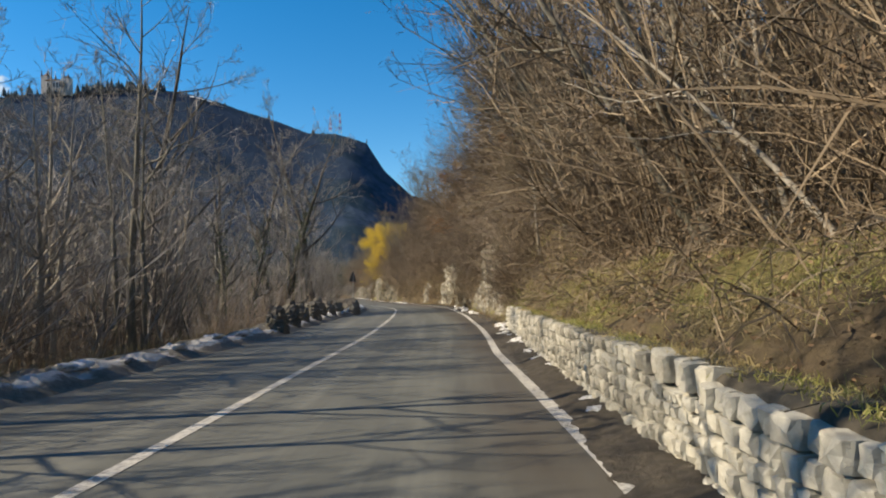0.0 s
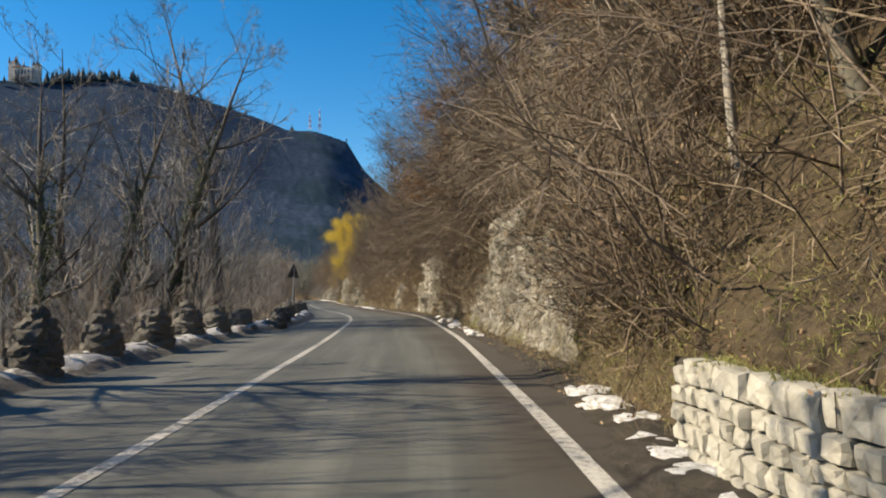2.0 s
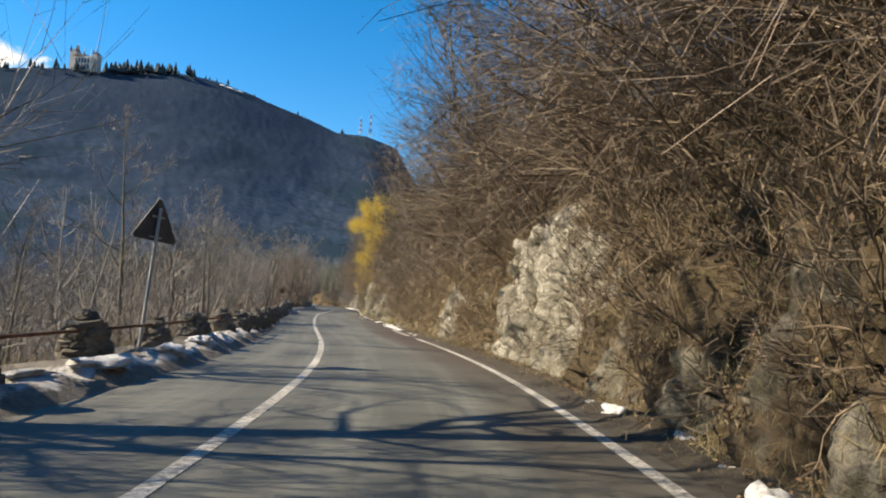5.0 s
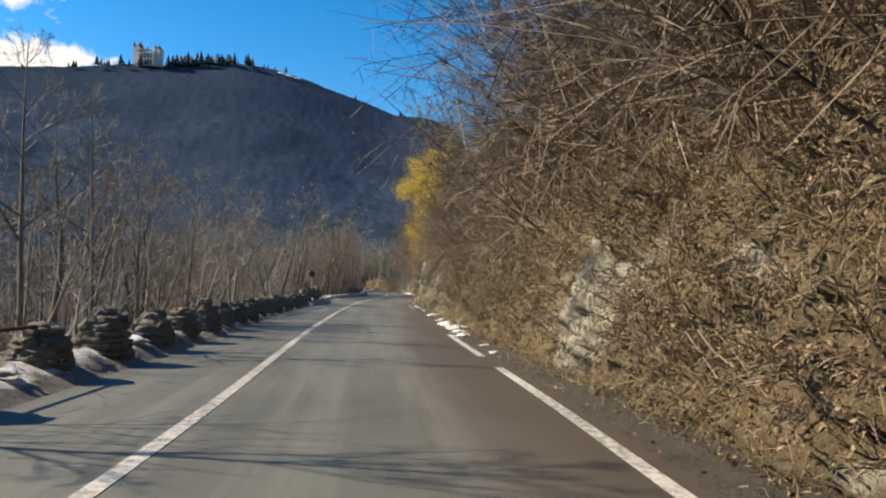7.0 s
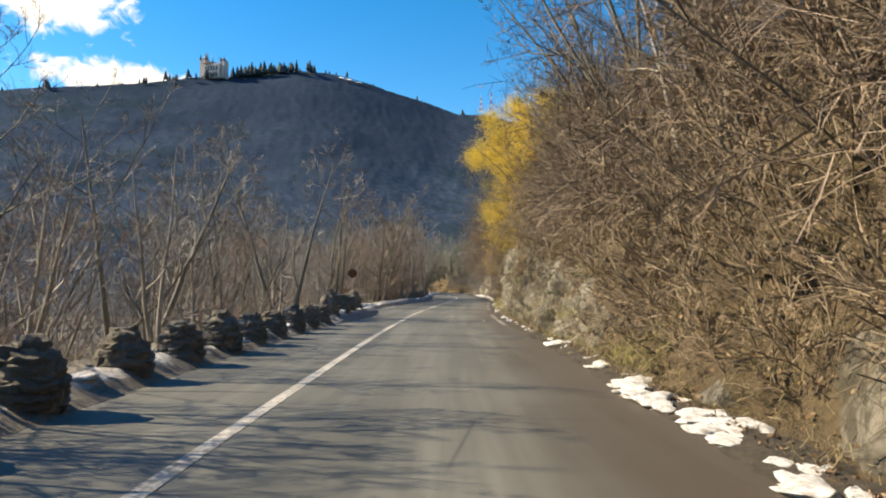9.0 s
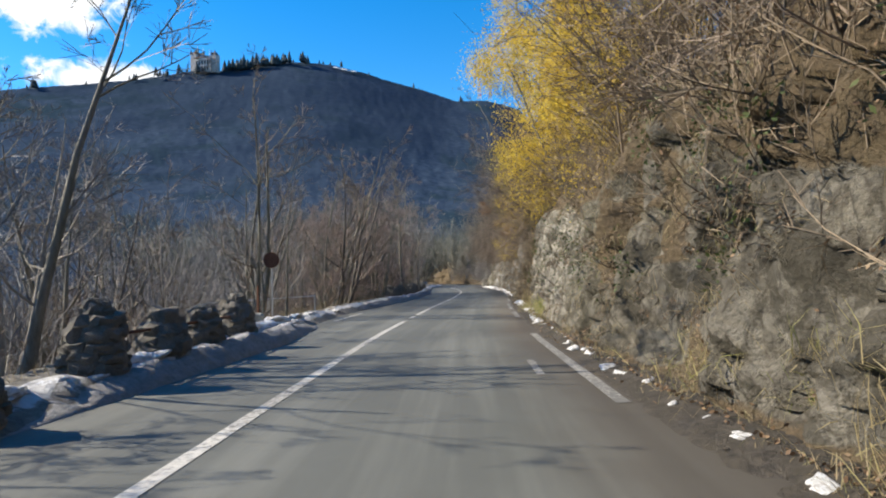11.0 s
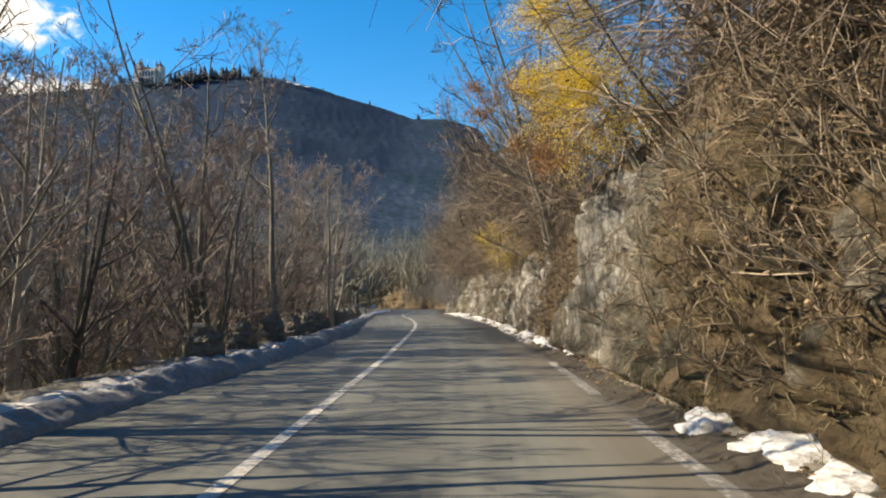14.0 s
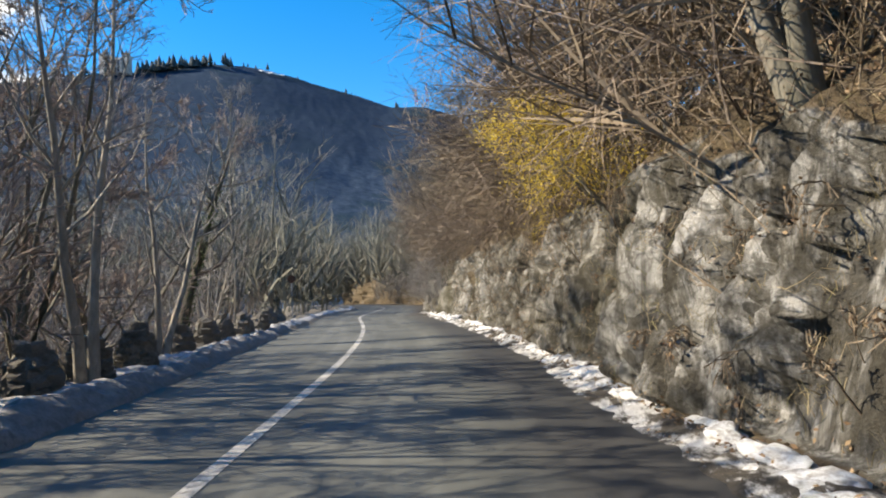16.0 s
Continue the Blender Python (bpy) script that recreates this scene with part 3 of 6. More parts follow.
def dash(y0, y1, o, half, name, parent, label, paint=PAINT):
    yy = np.linspace(y0, y1, max(2, int((y1 - y0) / 0.5)))
    oo = known(LINE_RIGHT, yy) if o is None else np.full(len(yy), o)
    return under(name, ribbon(name, yy, oo - half, oo + half, 0.005, paint), parent, label)


dash(-40, 96.9, 0.0, 0.065, "centre_line", road, "worn white centre line")
dash(98.05, 98.95, 0.0, 0.065, "centre_line", road, "short white dash of the centre line")
dash(99.6, 200, 0.0, 0.065, "centre_line", road, "worn white centre line")
for a, b in ((-40, 61), (62.5, 67.5), (84.5, 92), (97.4, 100.3), (102, 107.5), (109, 113)):
    dash(a, b, None, 0.07, "edge_line", road, "faded white edge line", PAINT if a < 80 else PAINT_WORN)
dash(86.3, 87.7, 2.77, 0.05, "edge_line", road, "fragment of an older edge line", PAINT_WORN)
dash(97.5, 101.5, -2.15, 0.05, "edge_line", road, "faded white edge line")


def make_hill_surface():
    """The bank and cliff along the right of the road: rows along it, columns up from its foot."""
    y = np.concatenate([np.arange(-40, -2, 0.8), np.arange(-2, 20, 0.25), np.arange(20, 140, 0.09), np.arange(140, 200, 0.4)])
    v = np.concatenate([[-0.25, -0.1], np.linspace(0, 1, 50), np.linspace(1, 2, 18)[1:], np.linspace(2, 3, 18)[1:]])
    yy, vv = np.meshgrid(y, v, indexing="ij")
    h, foot = known(ROCK_HEIGHT, yy), known(FOOT_RIGHT, yy)
    wall = np.clip((21 - yy) / 3, 0, 1)
    lean = (0.10 + 0.30 * np.clip((3.4 - h) / 1.6, 0, 1)) * (1 - wall) + 0.15 * wall
    v0, v1, v2 = np.clip(vv, 0, 1), np.clip(vv - 1, 0, 1), np.clip(vv - 2, 0, 1)
    fade = 1 - 0.88 * np.clip((yy - 100) / 34, 0, 1)
    o = foot + np.minimum(vv, 0) * 1.6 + lean * h * v0 + 2.6 * v1 + 34 * v2
    z = -0.02 + h * v0 + (3.5 - 2.2 * wall) * v1 * (0.45 + 0.55 * fade) + 21 * v2 * fade + np.where(vv < 0, 0.06 * (vv > -0.2), 0.05)
    p = at_road(yy, o, z).reshape(-1, 3)
    rock = (np.clip((h - 1.2) / 0.8, 0, 1) * np.clip((1.25 - vv) / 0.3, 0, 1) * np.clip(vv / 0.05, 0, 1)).ravel()
    upright = np.clip((p[:, 1] - 103) / 5, 0, 1)
    q = p * np.stack([0.55 + 0 * upright, 1.2 + 0.8 * upright, 0.34 - 0.10 * upright], 1)
    warp = np.stack([fbm(p * 0.9 + k * 31, 3) for k in range(3)], 1) - 0.5
    big, rim, tilt = blocks(q * 0.8 + warp * 0.3)
    q = p * np.stack([0.4 + 0 * upright, 1.5 + 0.9 * upright, 0.48 - 0.22 * upright], 1)
    small, rim2, tilt2 = blocks(q * 2.1 + warp * 0.3)
    tiny, rim3, tilt3 = blocks(q * 4.6 + warp * 0.3)
    cleft = fbm(np.stack([p[:, 1] * 0.9 + 0.25 * p[:, 2], p[:, 2] * 0.22, 0 * p[:, 2]], 1) + 70, 4)
    flute = fbm(np.stack([p[:, 1] * 1.7 + 0.1 * p[:, 2], p[:, 2] * 0.3, 0 * p[:, 2]], 1) + 43, 3)
    out = rock * (0.42 * (big - 0.5) + 0.34 * (small - 0.5) + 0.10 * (tiny - 0.5) - 0.22 * np.exp(-rim * 16) - 0.14 * np.exp(-rim2 * 14) - 0.05 * np.exp(-rim3 * 9)
                  - 0.50 * np.exp(-np.abs(cleft - 0.5) * 34) + (0.25 + 0.65 * upright) * (flute - 0.5) + 0.26 * (fbm(p * (2.6, 2.6, 1.6), 4) - 0.5) + 0.14 * (fbm(p * 6.5, 3) - 0.5) + 0.34 * tilt + 0.22 * tilt2 + 0.12 * tilt3)
    soft = np.clip((vv.ravel() - 0.02) * 4, 0, 1) * (1 - wall.ravel() * (vv.ravel() < 1.05))
    out += (1 - rock) * soft * (1.1 * (fbm(p * 0.5 + 9, 3) - 0.5) + 0.30 * (fbm(p * 2.6, 3) - 0.5))
    out = np.clip(out, -0.34, 0.42)
    s = np.interp(yy.ravel(), RY, RS)
    k = 1 / np.sqrt(1 + s * s)
    p = p + np.stack([-out * k, out * s * k, out * 0.12 + 0.0 * out], 1)
    bare = rock * np.clip((known(BARE, yy.ravel()) - fbm(p * (0.8, 0.8, 0.55) + 50, 4) * 1.15 + 0.13 - 0.6 * np.clip((vv.ravel() - known(ROCK_TOP, yy.ravel()) + 0.9 * (fbm(p * (0.7, 0.7, 0.5) + 21, 3) - 0.5)) / 0.22, 0, 1)) * 7 + 0.5, 0, 1)
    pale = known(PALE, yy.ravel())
    straw = known(STRAW_BANK, yy.ravel()) * np.clip((vv.ravel() - 0.04) * 12, 0, 1)
    tone = known(TONE, yy.ravel())
    green = wall.ravel() * (vv.ravel() < 1.7) * np.clip(2.6 * fbm(p * 0.55 + 3, 3) - 0.65, 0, 1) + 0.7 * np.clip(1 - np.abs(yy.ravel() - 98) / 6, 0, 1) * (vv.ravel() < 0.2) + 0.5 * np.clip(1 - np.abs(yy.ravel() - 74) / 8, 0, 1) * (vv.ravel() < 0.35)
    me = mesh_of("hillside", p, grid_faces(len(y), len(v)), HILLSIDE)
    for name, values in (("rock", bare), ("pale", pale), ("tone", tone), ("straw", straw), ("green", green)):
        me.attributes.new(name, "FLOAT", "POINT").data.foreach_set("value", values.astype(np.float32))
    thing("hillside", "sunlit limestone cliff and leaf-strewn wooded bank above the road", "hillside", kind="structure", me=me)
    return y, v, p.reshape(len(y), len(v), 3), bare.reshape(len(y), len(v))


BANK_Y, BANK_V, BANK, BANK_ROCK = make_hill_surface()


def on_bank(y, v):
    """Places on the bank at the course's y and the bank's v (0 foot, 1 top of the rock, 2 and 3 further up)."""
    i = np.clip(np.searchsorted(BANK_Y, y), 0, len(BANK_Y) - 1)
    j = np.clip(np.searchsorted(BANK_V, v), 0, len(BANK_V) - 1)
    return BANK[i, j], BANK_ROCK[i, j]


SLUSH = ((-2, 0.6), (20, 0.65), (24, 0.45), (30, 0.3), (33, 0.65), (39, 0.55), (47, 0.35), (60, 0.3), (68, 0.55), (82, 0.5), (98, 0.6), (104, 0.65), (113, 0.55), (118, 0.9), (138, 0.95), (165, 0.8))


def make_gutter():
    """The strip of wet earth, gravel and old slush between the asphalt and the foot of the bank."""
    y = np.arange(-2, 165, 0.09)
    steps, rise = np.array([-0.56, -0.45, -0.36, -0.27, -0.18, -0.08, 0.03, 0.14]), np.array([-0.01, 0.010, 0.028, 0.045, 0.06, 0.07, 0.07, 0.05])
    yy = np.broadcast_to(y[:, None], (len(y), len(steps)))
    st = np.broadcast_to(steps, yy.shape)
    ragged = 0.22 * (fbm(np.stack([yy.ravel() * 0.8, 0 * yy.ravel(), 0 * yy.ravel()], 1) + 11, 4) - 0.5).reshape(yy.shape)
    shift = np.where(yy < 20.5, -0.2, 0.0)
    p = at_road(yy, known(FOOT_RIGHT, yy) + shift + st + ragged * np.clip(-st * 2, 0, 1), np.broadcast_to(rise, yy.shape)).reshape(-1, 3)
    p[:, 2] += np.clip((st.ravel() + 0.56) * 6, 0, 1) * (0.07 * (fbm(p * 3, 3) - 0.5) + 0.07 * (fbm(p * 11, 2) - 0.5))
    me = mesh_of("gutter", p, grid_faces(*yy.shape), GUTTER, True)
    me.attributes.new("crest", "FLOAT", "POINT").data.foreach_set("value", known(SLUSH, yy.ravel()).astype(np.float32))
    thing("gutter", "strip of wet earth, gravel and dirty slush along the foot of the bank", "gutter", kind="structure", me=me)


make_gutter()

LEFT_STEPS = np.array([0.3, 0.0, -0.12, -0.3, -0.5, -0.75, -1.0, -1.3, -1.7, -2.3, -3.2, -4.5, -6.5, -9, -13, -20, -35, -80, -320])
LEFT_RISE = np.array([-0.12, 0.01, 0.07, 0.16, 0.2, 0.19, 0.16, 0.12, 0.05, -0.25, -0.9, -1.7, -2.7, -3.6, -4.4, -5.0, -5.6, -6.5, -8.5])


def make_left_ground():
    y = np.concatenate([np.arange(-40, 0, 1.0), np.arange(0, 145, 0.14), np.arange(145, 200, 1.0)])
    yy = np.broadcast_to(y[:, None], (len(y), len(LEFT_STEPS)))
    st = np.broadcast_to(LEFT_STEPS, yy.shape)
    p = at_road(yy, known(EDGE_LEFT, yy) + st, np.broadcast_to(LEFT_RISE, yy.shape)).reshape(-1, 3)
    lump = np.clip(-st.ravel() * 3, 0, 1) * np.clip(40 / (40 - st.ravel()), 0, 1)
    p[:, 2] += lump * (0.14 * (fbm(p * 1.3, 3) - 0.5) + 0.30 * (fbm(p * 4, 3) - 0.5) + 0.16 * (fbm(p * 11, 2) - 0.5)) + np.clip(-st.ravel() / 6, 0, 1) * 1.2 * (fbm(p * 0.15, 3) - 0.5)
    p[:, 0] += lump * 0.15 * (fbm(p * 2 + 5, 3) - 0.5)
    me = mesh_of("verge", p, grid_faces(*yy.shape)[:, ::-1], VERGE, True)
    crest = np.clip(1.3 - np.abs(st.ravel() + 0.45) / 0.6, 0, 1)
    me.attributes.new("crest", "FLOAT", "POINT").data.foreach_set("value", crest.astype(np.float32))
    return thing("verge", "earthy roadside verge dropping to the wooded river bank", "verge", kind="structure",
                 me=me)


make_left_ground()


def left_z(y, o):
    return np.interp(-(o - known(EDGE_LEFT, y)), -LEFT_STEPS, LEFT_RISE)


# far hill across the valley
RIDGE = ((-30, 60), (0, 95), (5, 120), (7.3, 150), (8.8, 184), (11.4, 195), (14, 196), (16.4, 208), (19, 218), (22, 231), (24.5, 238), (27.5, 239), (31.5, 228), (35.5, 221), (38.5, 211), (42, 202), (46, 192), (50, 178), (60, 150), (75, 120), (110, 100))
HUB, REACH = np.array([-3.0, 50.0]), 760.0


def hill_place(bearing, r, z=0.0):
    a = np.radians(bearing)
    return np.stack(np.broadcast_arrays(HUB[0] - np.sin(a) * r, HUB[1] + np.cos(a) * r, z), -1)


def make_hill():
    b = np.concatenate([np.arange(-30, 3, 1.0), np.arange(3, 52, 0.16), np.arange(52, 110, 0.8)])
    r = np.concatenate([np.linspace(250, 740, 80), np.linspace(746, 790, 8), np.linspace(830, 1300, 8)])
    bb, rr = np.meshgrid(b, r, indexing="ij")
    top = known(RIDGE, bb)
    up = np.clip((rr - 290) / (REACH - 290), 0, 1)
    soft_top = sum(known(RIDGE, bb + d) for d in np.linspace(-2.4, 2.4, 13)) / 13
    top = soft_top + (top - soft_top) * np.clip((up - 0.9) / 0.1, 0, 1)
    z = -9 + (top + 6) * (0.25 * up + 0.75 * up**1.25) - np.clip(rr - REACH, 0, None) * 0.32
    p = hill_place(bb, rr, z).reshape(-1, 3)
    flank = np.clip(up * 6, 0, 1).ravel() * np.clip((REACH - rr) / 220, 0.0, 1).ravel()
    p[:, 2] += flank * 15 * (fbm(p * 0.011, 3) - 0.5) + np.clip(up * 8, 0, 1).ravel() * 1.4 * (fbm(p * np.array([0.22, 0.22, 0.0]), 2) - 0.5)
    return thing("backdrop_hill", "forest hill coloured dark and hazy blue under the winter sky", "hill", kind="structure",
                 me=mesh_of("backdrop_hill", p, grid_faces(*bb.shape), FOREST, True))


make_hill()


def make_conifers():
    """Small dark firs along the crest of the hill."""
    gen = np.random.default_rng(3)
    pieces = []
    spots = []
    for lo, hi, count, k in ((30.3, 32.4, 22, 1.0), (28.2, 30.0, 18, 0.95), (26.9, 28.0, 10, 0.85), (25.9, 26.6, 6, 0.7), (36.4, 37.6, 6, 0.6), (35.0, 35.8, 5, 0.55), (38.6, 38.9, 2, 0.8), (44.5, 45.5, 5, 0.7), (34.3, 34.9, 4, 0.75)):
        spots += [(x, k) for x in gen.uniform(lo, hi, count)]
    spots += [(x, gen.uniform(0.3, 0.5)) for x in gen.uniform(8, 52, 40)]
    for b, k in spots:
        z = float(known(RIDGE, b)) - 6.5
        base = hill_place(b + gen.normal(0, 0.05), REACH - 4 + gen.uniform(-14, 8), z)
        h = k * gen.choice([0.7, 0.85, 1.0]) * gen.uniform(11, 19)
        for lo, hi, w in ((0.0, 0.6, 0.27), (0.2, 0.8, 0.25), (0.45, 1.0, 0.17)):
            a = np.arange(9) * 2 * np.pi / 9
            ring = np.stack([np.cos(a), np.sin(a), 0 * a], 1) * h * w * gen.uniform(0.75, 1.2, (9, 1)) + base + (0, 0, h * lo)
            tip = np.tile(base + (0, 0, h * hi), (9, 1))
            f = np.stack([np.arange(9), (np.arange(9) + 1) % 9, 9 + (np.arange(9) + 1) % 9, 9 + np.arange(9)], 1)
            pieces.append((np.concatenate([ring, tip]), f))
    v, f = joined(*pieces)
    return thing("crest_firs", "dark fir trees along the crest of the hill", "trees", kind="stuff", me=mesh_of("crest_firs", v, f, FIR))


make_conifers()


# ---------------------------------------------------------------- things on the hill
def make_castle():
    b, z = 33.75, float(known(RIDGE, 33.75)) - 8
    foot = hill_place(b, REACH - 6, z)
    ob = thing("castle", "pale plastered hilltop building with towers and aerials", "building")
    ob.matrix_world = pose(*foot, 0, 0, b - 35) @ Matrix.Scale(1.02, 4)

    def block(name, size, at, mat, label=""):
        bm = bmesh.new()
        box(bm, size, at, 0.15)
        return part(name, bm, mat, ob, label)

    body = block("wall", (19, 12, 15), (0, 0, 7.5), PLASTER, "pale plaster main block")
    block("tower", (7, 8, 21), (-11, -1, 10.5), PLASTER, "square corner tower")
    block("tower", (6, 7, 18), (11, 0, 9), PLASTER, "square corner tower")
    for x, w, h in ((0, 20, 15), (-11, 8, 21), (11, 7, 18)):
        bm = bmesh.new()
        bmesh.ops.create_cone(bm, cap_ends=True, segments=4, radius1=w * 0.62, radius2=w * 0.25, depth=2.6, matrix=pose(x, -0.3, h + 1.3, 0, 0, 45) @ Matrix.Diagonal((1, 0.5 if x == 0 else 1, 1, 1)))
        part("roof", bm, ROOF, ob, "brown hipped roof")
    for row in range(2):
        for col in range(5):
            bm = bmesh.new()
            box(bm, (1.5, 0.3, 4.6), (-6.4 + col * 3.2, -6.1, 4 + row * 6.4), 0.05)
            part("window", bm, DARK_GLASS, body)
    for x, h in ((-12.5, 8), (-9.5, 12), (-3, 9), (4, 7)):
        bm = bmesh.new()
        rod(bm, (x, 0, 13), (x, 0, 18 + h), 0.35, 0.15, 6)
        part("aerial", bm, MAST, ob, "thin metal aerial")
    for x, y, h, w in ((-14, -4.5, 21, 1.2), (-8, -4.5, 21, 1.2), (-11, 2, 22, 1.8), (9, -3, 18, 1.1), (13, -3, 18, 1.1), (1, -5, 15, 1.3), (-4.5, -5, 15, 1.0)):
        bm = bmesh.new()
        bmesh.ops.create_cone(bm, cap_ends=True, segments=8, radius1=w, radius2=0.1, depth=w * 5, matrix=pose(x, y, h + w * 2.5 - 0.4))
        part("spire", bm, ROOF, ob, "narrow pointed spire")


make_castle()


def make_mast(b, height, group="masts on the ridge"):
    ob = thing("radio_mast", "red and white painted lattice radio mast on the ridge", "mast", group)
    ob.matrix_world = pose(*hill_place(b, REACH - 3, float(known(RIDGE, b)) - 2))
    n = 6
    for i in range(n):
        bm = bmesh.new()
        z0, z1 = height * i / n, height * (i + 1) / n
        w0, w1 = 1.1 * (1 - i / n) + 0.35, 1.1 * (1 - (i + 1) / n) + 0.35
        for a, c in ((-1, -1), (1, -1), (1, 1), (-1, 1)):
            rod(bm, (a * w0, c * w0, z0), (a * w1, c * w1, z1), 0.22, 0.22, 5)
        for a, c in (((-1, -1), (1, -1)), ((1, -1), (1, 1)), ((1, 1), (-1, 1)), ((-1, 1), (-1, -1))):
            rod(bm, (a[0] * w0, a[1] * w0, z0), (c[0] * w1, c[1] * w1, z1), 0.15, 0.15, 4)
        part("lattice_section", bm, MAST if i % 2 == 0 else MAST_RED, ob)
    bm = bmesh.new()
    rod(bm, (0, 0, height), (0, 0, height + 4), 0.15, 0.06, 5)
    part("whip_aerial", bm, MAST, ob)


make_mast(11.15, 24)
make_mast(12.0, 17)

# a bare snowfield near the crest
a, r = np.meshgrid(np.linspace(22.0, 23.9, 24), np.linspace(741, 745, 5), indexing="ij")
up = (r - 290) / (REACH - 290)
field = hill_place(a, r + 0.8 * np.sin(a * 9), -9 + (known(RIDGE, a) + 6) * (0.25 * up + 0.75 * up**1.25) + 3.2)
thing("snowfield", "small white snowfield below the crest of the hill", "snow", kind="structure", me=mesh_of("snowfield", field.reshape(-1, 3), grid_faces(*a.shape), SNOW, True))


def make_cloud(bearing, dist, z, wide, high, name_label):
    v = np.array([(-0.5, 0, -0.5), (0.5, 0, -0.5), (0.5, 0, 0.5), (-0.5, 0, 0.5)]) * (wide, 1, high)
    me = mesh_of("backdrop_cloud", v, [(0, 1, 2, 3)], CLOUD)
    me.uv_layers.new(name="UVMap").data.foreach_set("uv", [0, 0, 1, 0, 1, 1, 0, 1])
    ob = thing("backdrop_cloud", name_label, "cloud", kind="structure", me=me)
    ob.matrix_world = pose(*hill_place(bearing, dist, z), 0, 0, bearing)


make_cloud(41.8, 3000, 825, 760, 230, "white cloud low over the hill, glowing in place of sunlight")
make_cloud(46.0, 3000, 1110, 760, 400, "white cumulus cloud in the blue sky, glowing in place of sunlight")


# ---------------------------------------------------------------- trees
def make_tree(kind, label, height, seed, bark, twig, limbs=13, lean=0.0, spread=0.42, low=0.3, ivy=False, leaves=None, fork=1, girth=0.013, leaf_count=0, droop=0.25, dense=6, leaf_size=0.035, fine=3, scatter=0.13):
    gen = np.random.default_rng(seed)
    ob = thing(kind, label, "tree", "bare trees along the road")
    n = fork
    way = np.stack([gen.normal(0, 0.06 * n, n), gen.normal(0, 0.06 * n, n), np.ones(n)], 1)
    tall = height * gen.uniform(0.8, 1.0, n)
    start = np.zeros((n, 3)) + gen.normal(0, 0.08 * (n > 1), (n, 3)) * (1, 1, 0) - (0, 0, 0.35)
    trunk, tr = lines(start, way, tall, 13, np.full(n, height * girth), np.full(n, 0.012), 0.15, 0.05, gen)
    tr = tr * (1 + 0.5 * np.exp(-np.linspace(0, 12, 13)))[None]
    limb, lr = sprout(trunk, tr, max(4, round(limbs / n**0.7)), (low, 0.97), spread, 52, 6, 0.62, 0.55, 0.13, 0.009, gen)
    bough, br = sprout(limb, lr, 5, (0.2, 1.0), 0.5, 45, 3, 0.6, droop, 0.18, 0.0065, gen)
    twigs, wr = sprout(bough, br, dense, (0.15, 1.0), 0.6, 40, 3, 0.6, droop * 0.6, 0.22, 0.0048, gen)
    v, f = joined(tubes(trunk, tr, 7), tubes(limb, lr, 3))
    under("trunk", mesh_of("trunk", v, f, bark, True), ob)
    ends, er = sprout(twigs, wr, fine, (0.1, 1.0), 0.6, 38, 2, 0.8, droop * 0.5, 0.2, 0.0042, gen)
    v, f = joined(slips(bough, br * 1.3, gen), slips(twigs, wr * 1.3, gen), slips(ends, er * 1.3, gen))
    under("crown", mesh_of("crown", v, f, twig), ob, "bare twiggy crown")
    if ivy:
        m = 3400
        t = gen.beta(1.1, 1.8, m) * 0.75
        i = np.minimum((t * 12).astype(int), 11)
        q = trunk[gen.integers(0, n, m), i] + (trunk[0, 1] - trunk[0, 0]) * (t * 12 - i)[:, None]
        q = q + unit(gen.normal(size=(m, 3)) * (1, 1, 0.2)) * gen.gamma(3, 0.075, m)[:, None]
        under("ivy", mesh_of("ivy", *flakes(q, 0.06, gen), IVY), ob, "dark green ivy leaves")
    if leaves is not None:
        pts = np.concatenate([twigs.reshape(-1, 3), twigs.reshape(-1, 3), bough.reshape(-1, 3)])
        pts = pts[gen.integers(0, len(pts), leaf_count)] + gen.normal(0, scatter, (leaf_count, 3)) - gen.uniform(0, 1.6 * scatter, (leaf_count, 1)) * (0, 0, 1.0)
        under("foliage", mesh_of("foliage", *flakes(pts, leaf_size, gen), leaves), ob, "clinging autumn leaves")
    return ob


TALL = [
    make_tree("tall_tree", "tall bare dark-barked roadside tree with arching limbs", 15, 11, BARK_DARK, TWIG_GREY, 18, spread=0.32, low=0.38, girth=0.016, fine=4),
    make_tree("tall_tree", "tall slender bare grey tree beside the road", 14, 12, BARK, TWIG_GREY, 14, spread=0.32, low=0.32, girth=0.009, fine=3),
    make_tree("ivy_tree", "bare tree with its trunk wrapped in dark ivy", 14, 13, BARK_DARK, TWIG_GREY, 16, spread=0.34, low=0.35, ivy=True, girth=0.019, fine=4),
    make_tree("forked_tree", "bare pale-barked forked tree on the river bank", 10, 14, BARK_PALE, TWIG_GREY, 12, spread=0.40, low=0.28, fork=2, girth=0.012, fine=4),
]
LOW = [
    make_tree("bank_tree", "short bare grey tree on the river bank", 7.0, 21, BARK, TWIG_GREY, 11, spread=0.48, low=0.25, fork=2, girth=0.013, fine=3),
    make_tree("bank_tree", "short bare brownish tree on the river bank", 6.5, 22, BARK_DARK, TWIG_RED, 12, spread=0.5, low=0.2, fork=3, girth=0.011, fine=3),
    make_tree("bank_tree", "bushy bare tree with fine reddish twigs", 8.0, 23, BARK, TWIG_RED, 14, spread=0.42, low=0.15, fork=3, girth=0.010, dense=6, fine=3),
]
BUSHY = make_tree("bushy_tree", "dense bushy bare tree with fine reddish-brown twigs", 7.4, 24, BARK, TWIG_BUSH, 26, spread=0.44, low=0.08, fork=5, girth=0.0085, dense=8, fine=5)
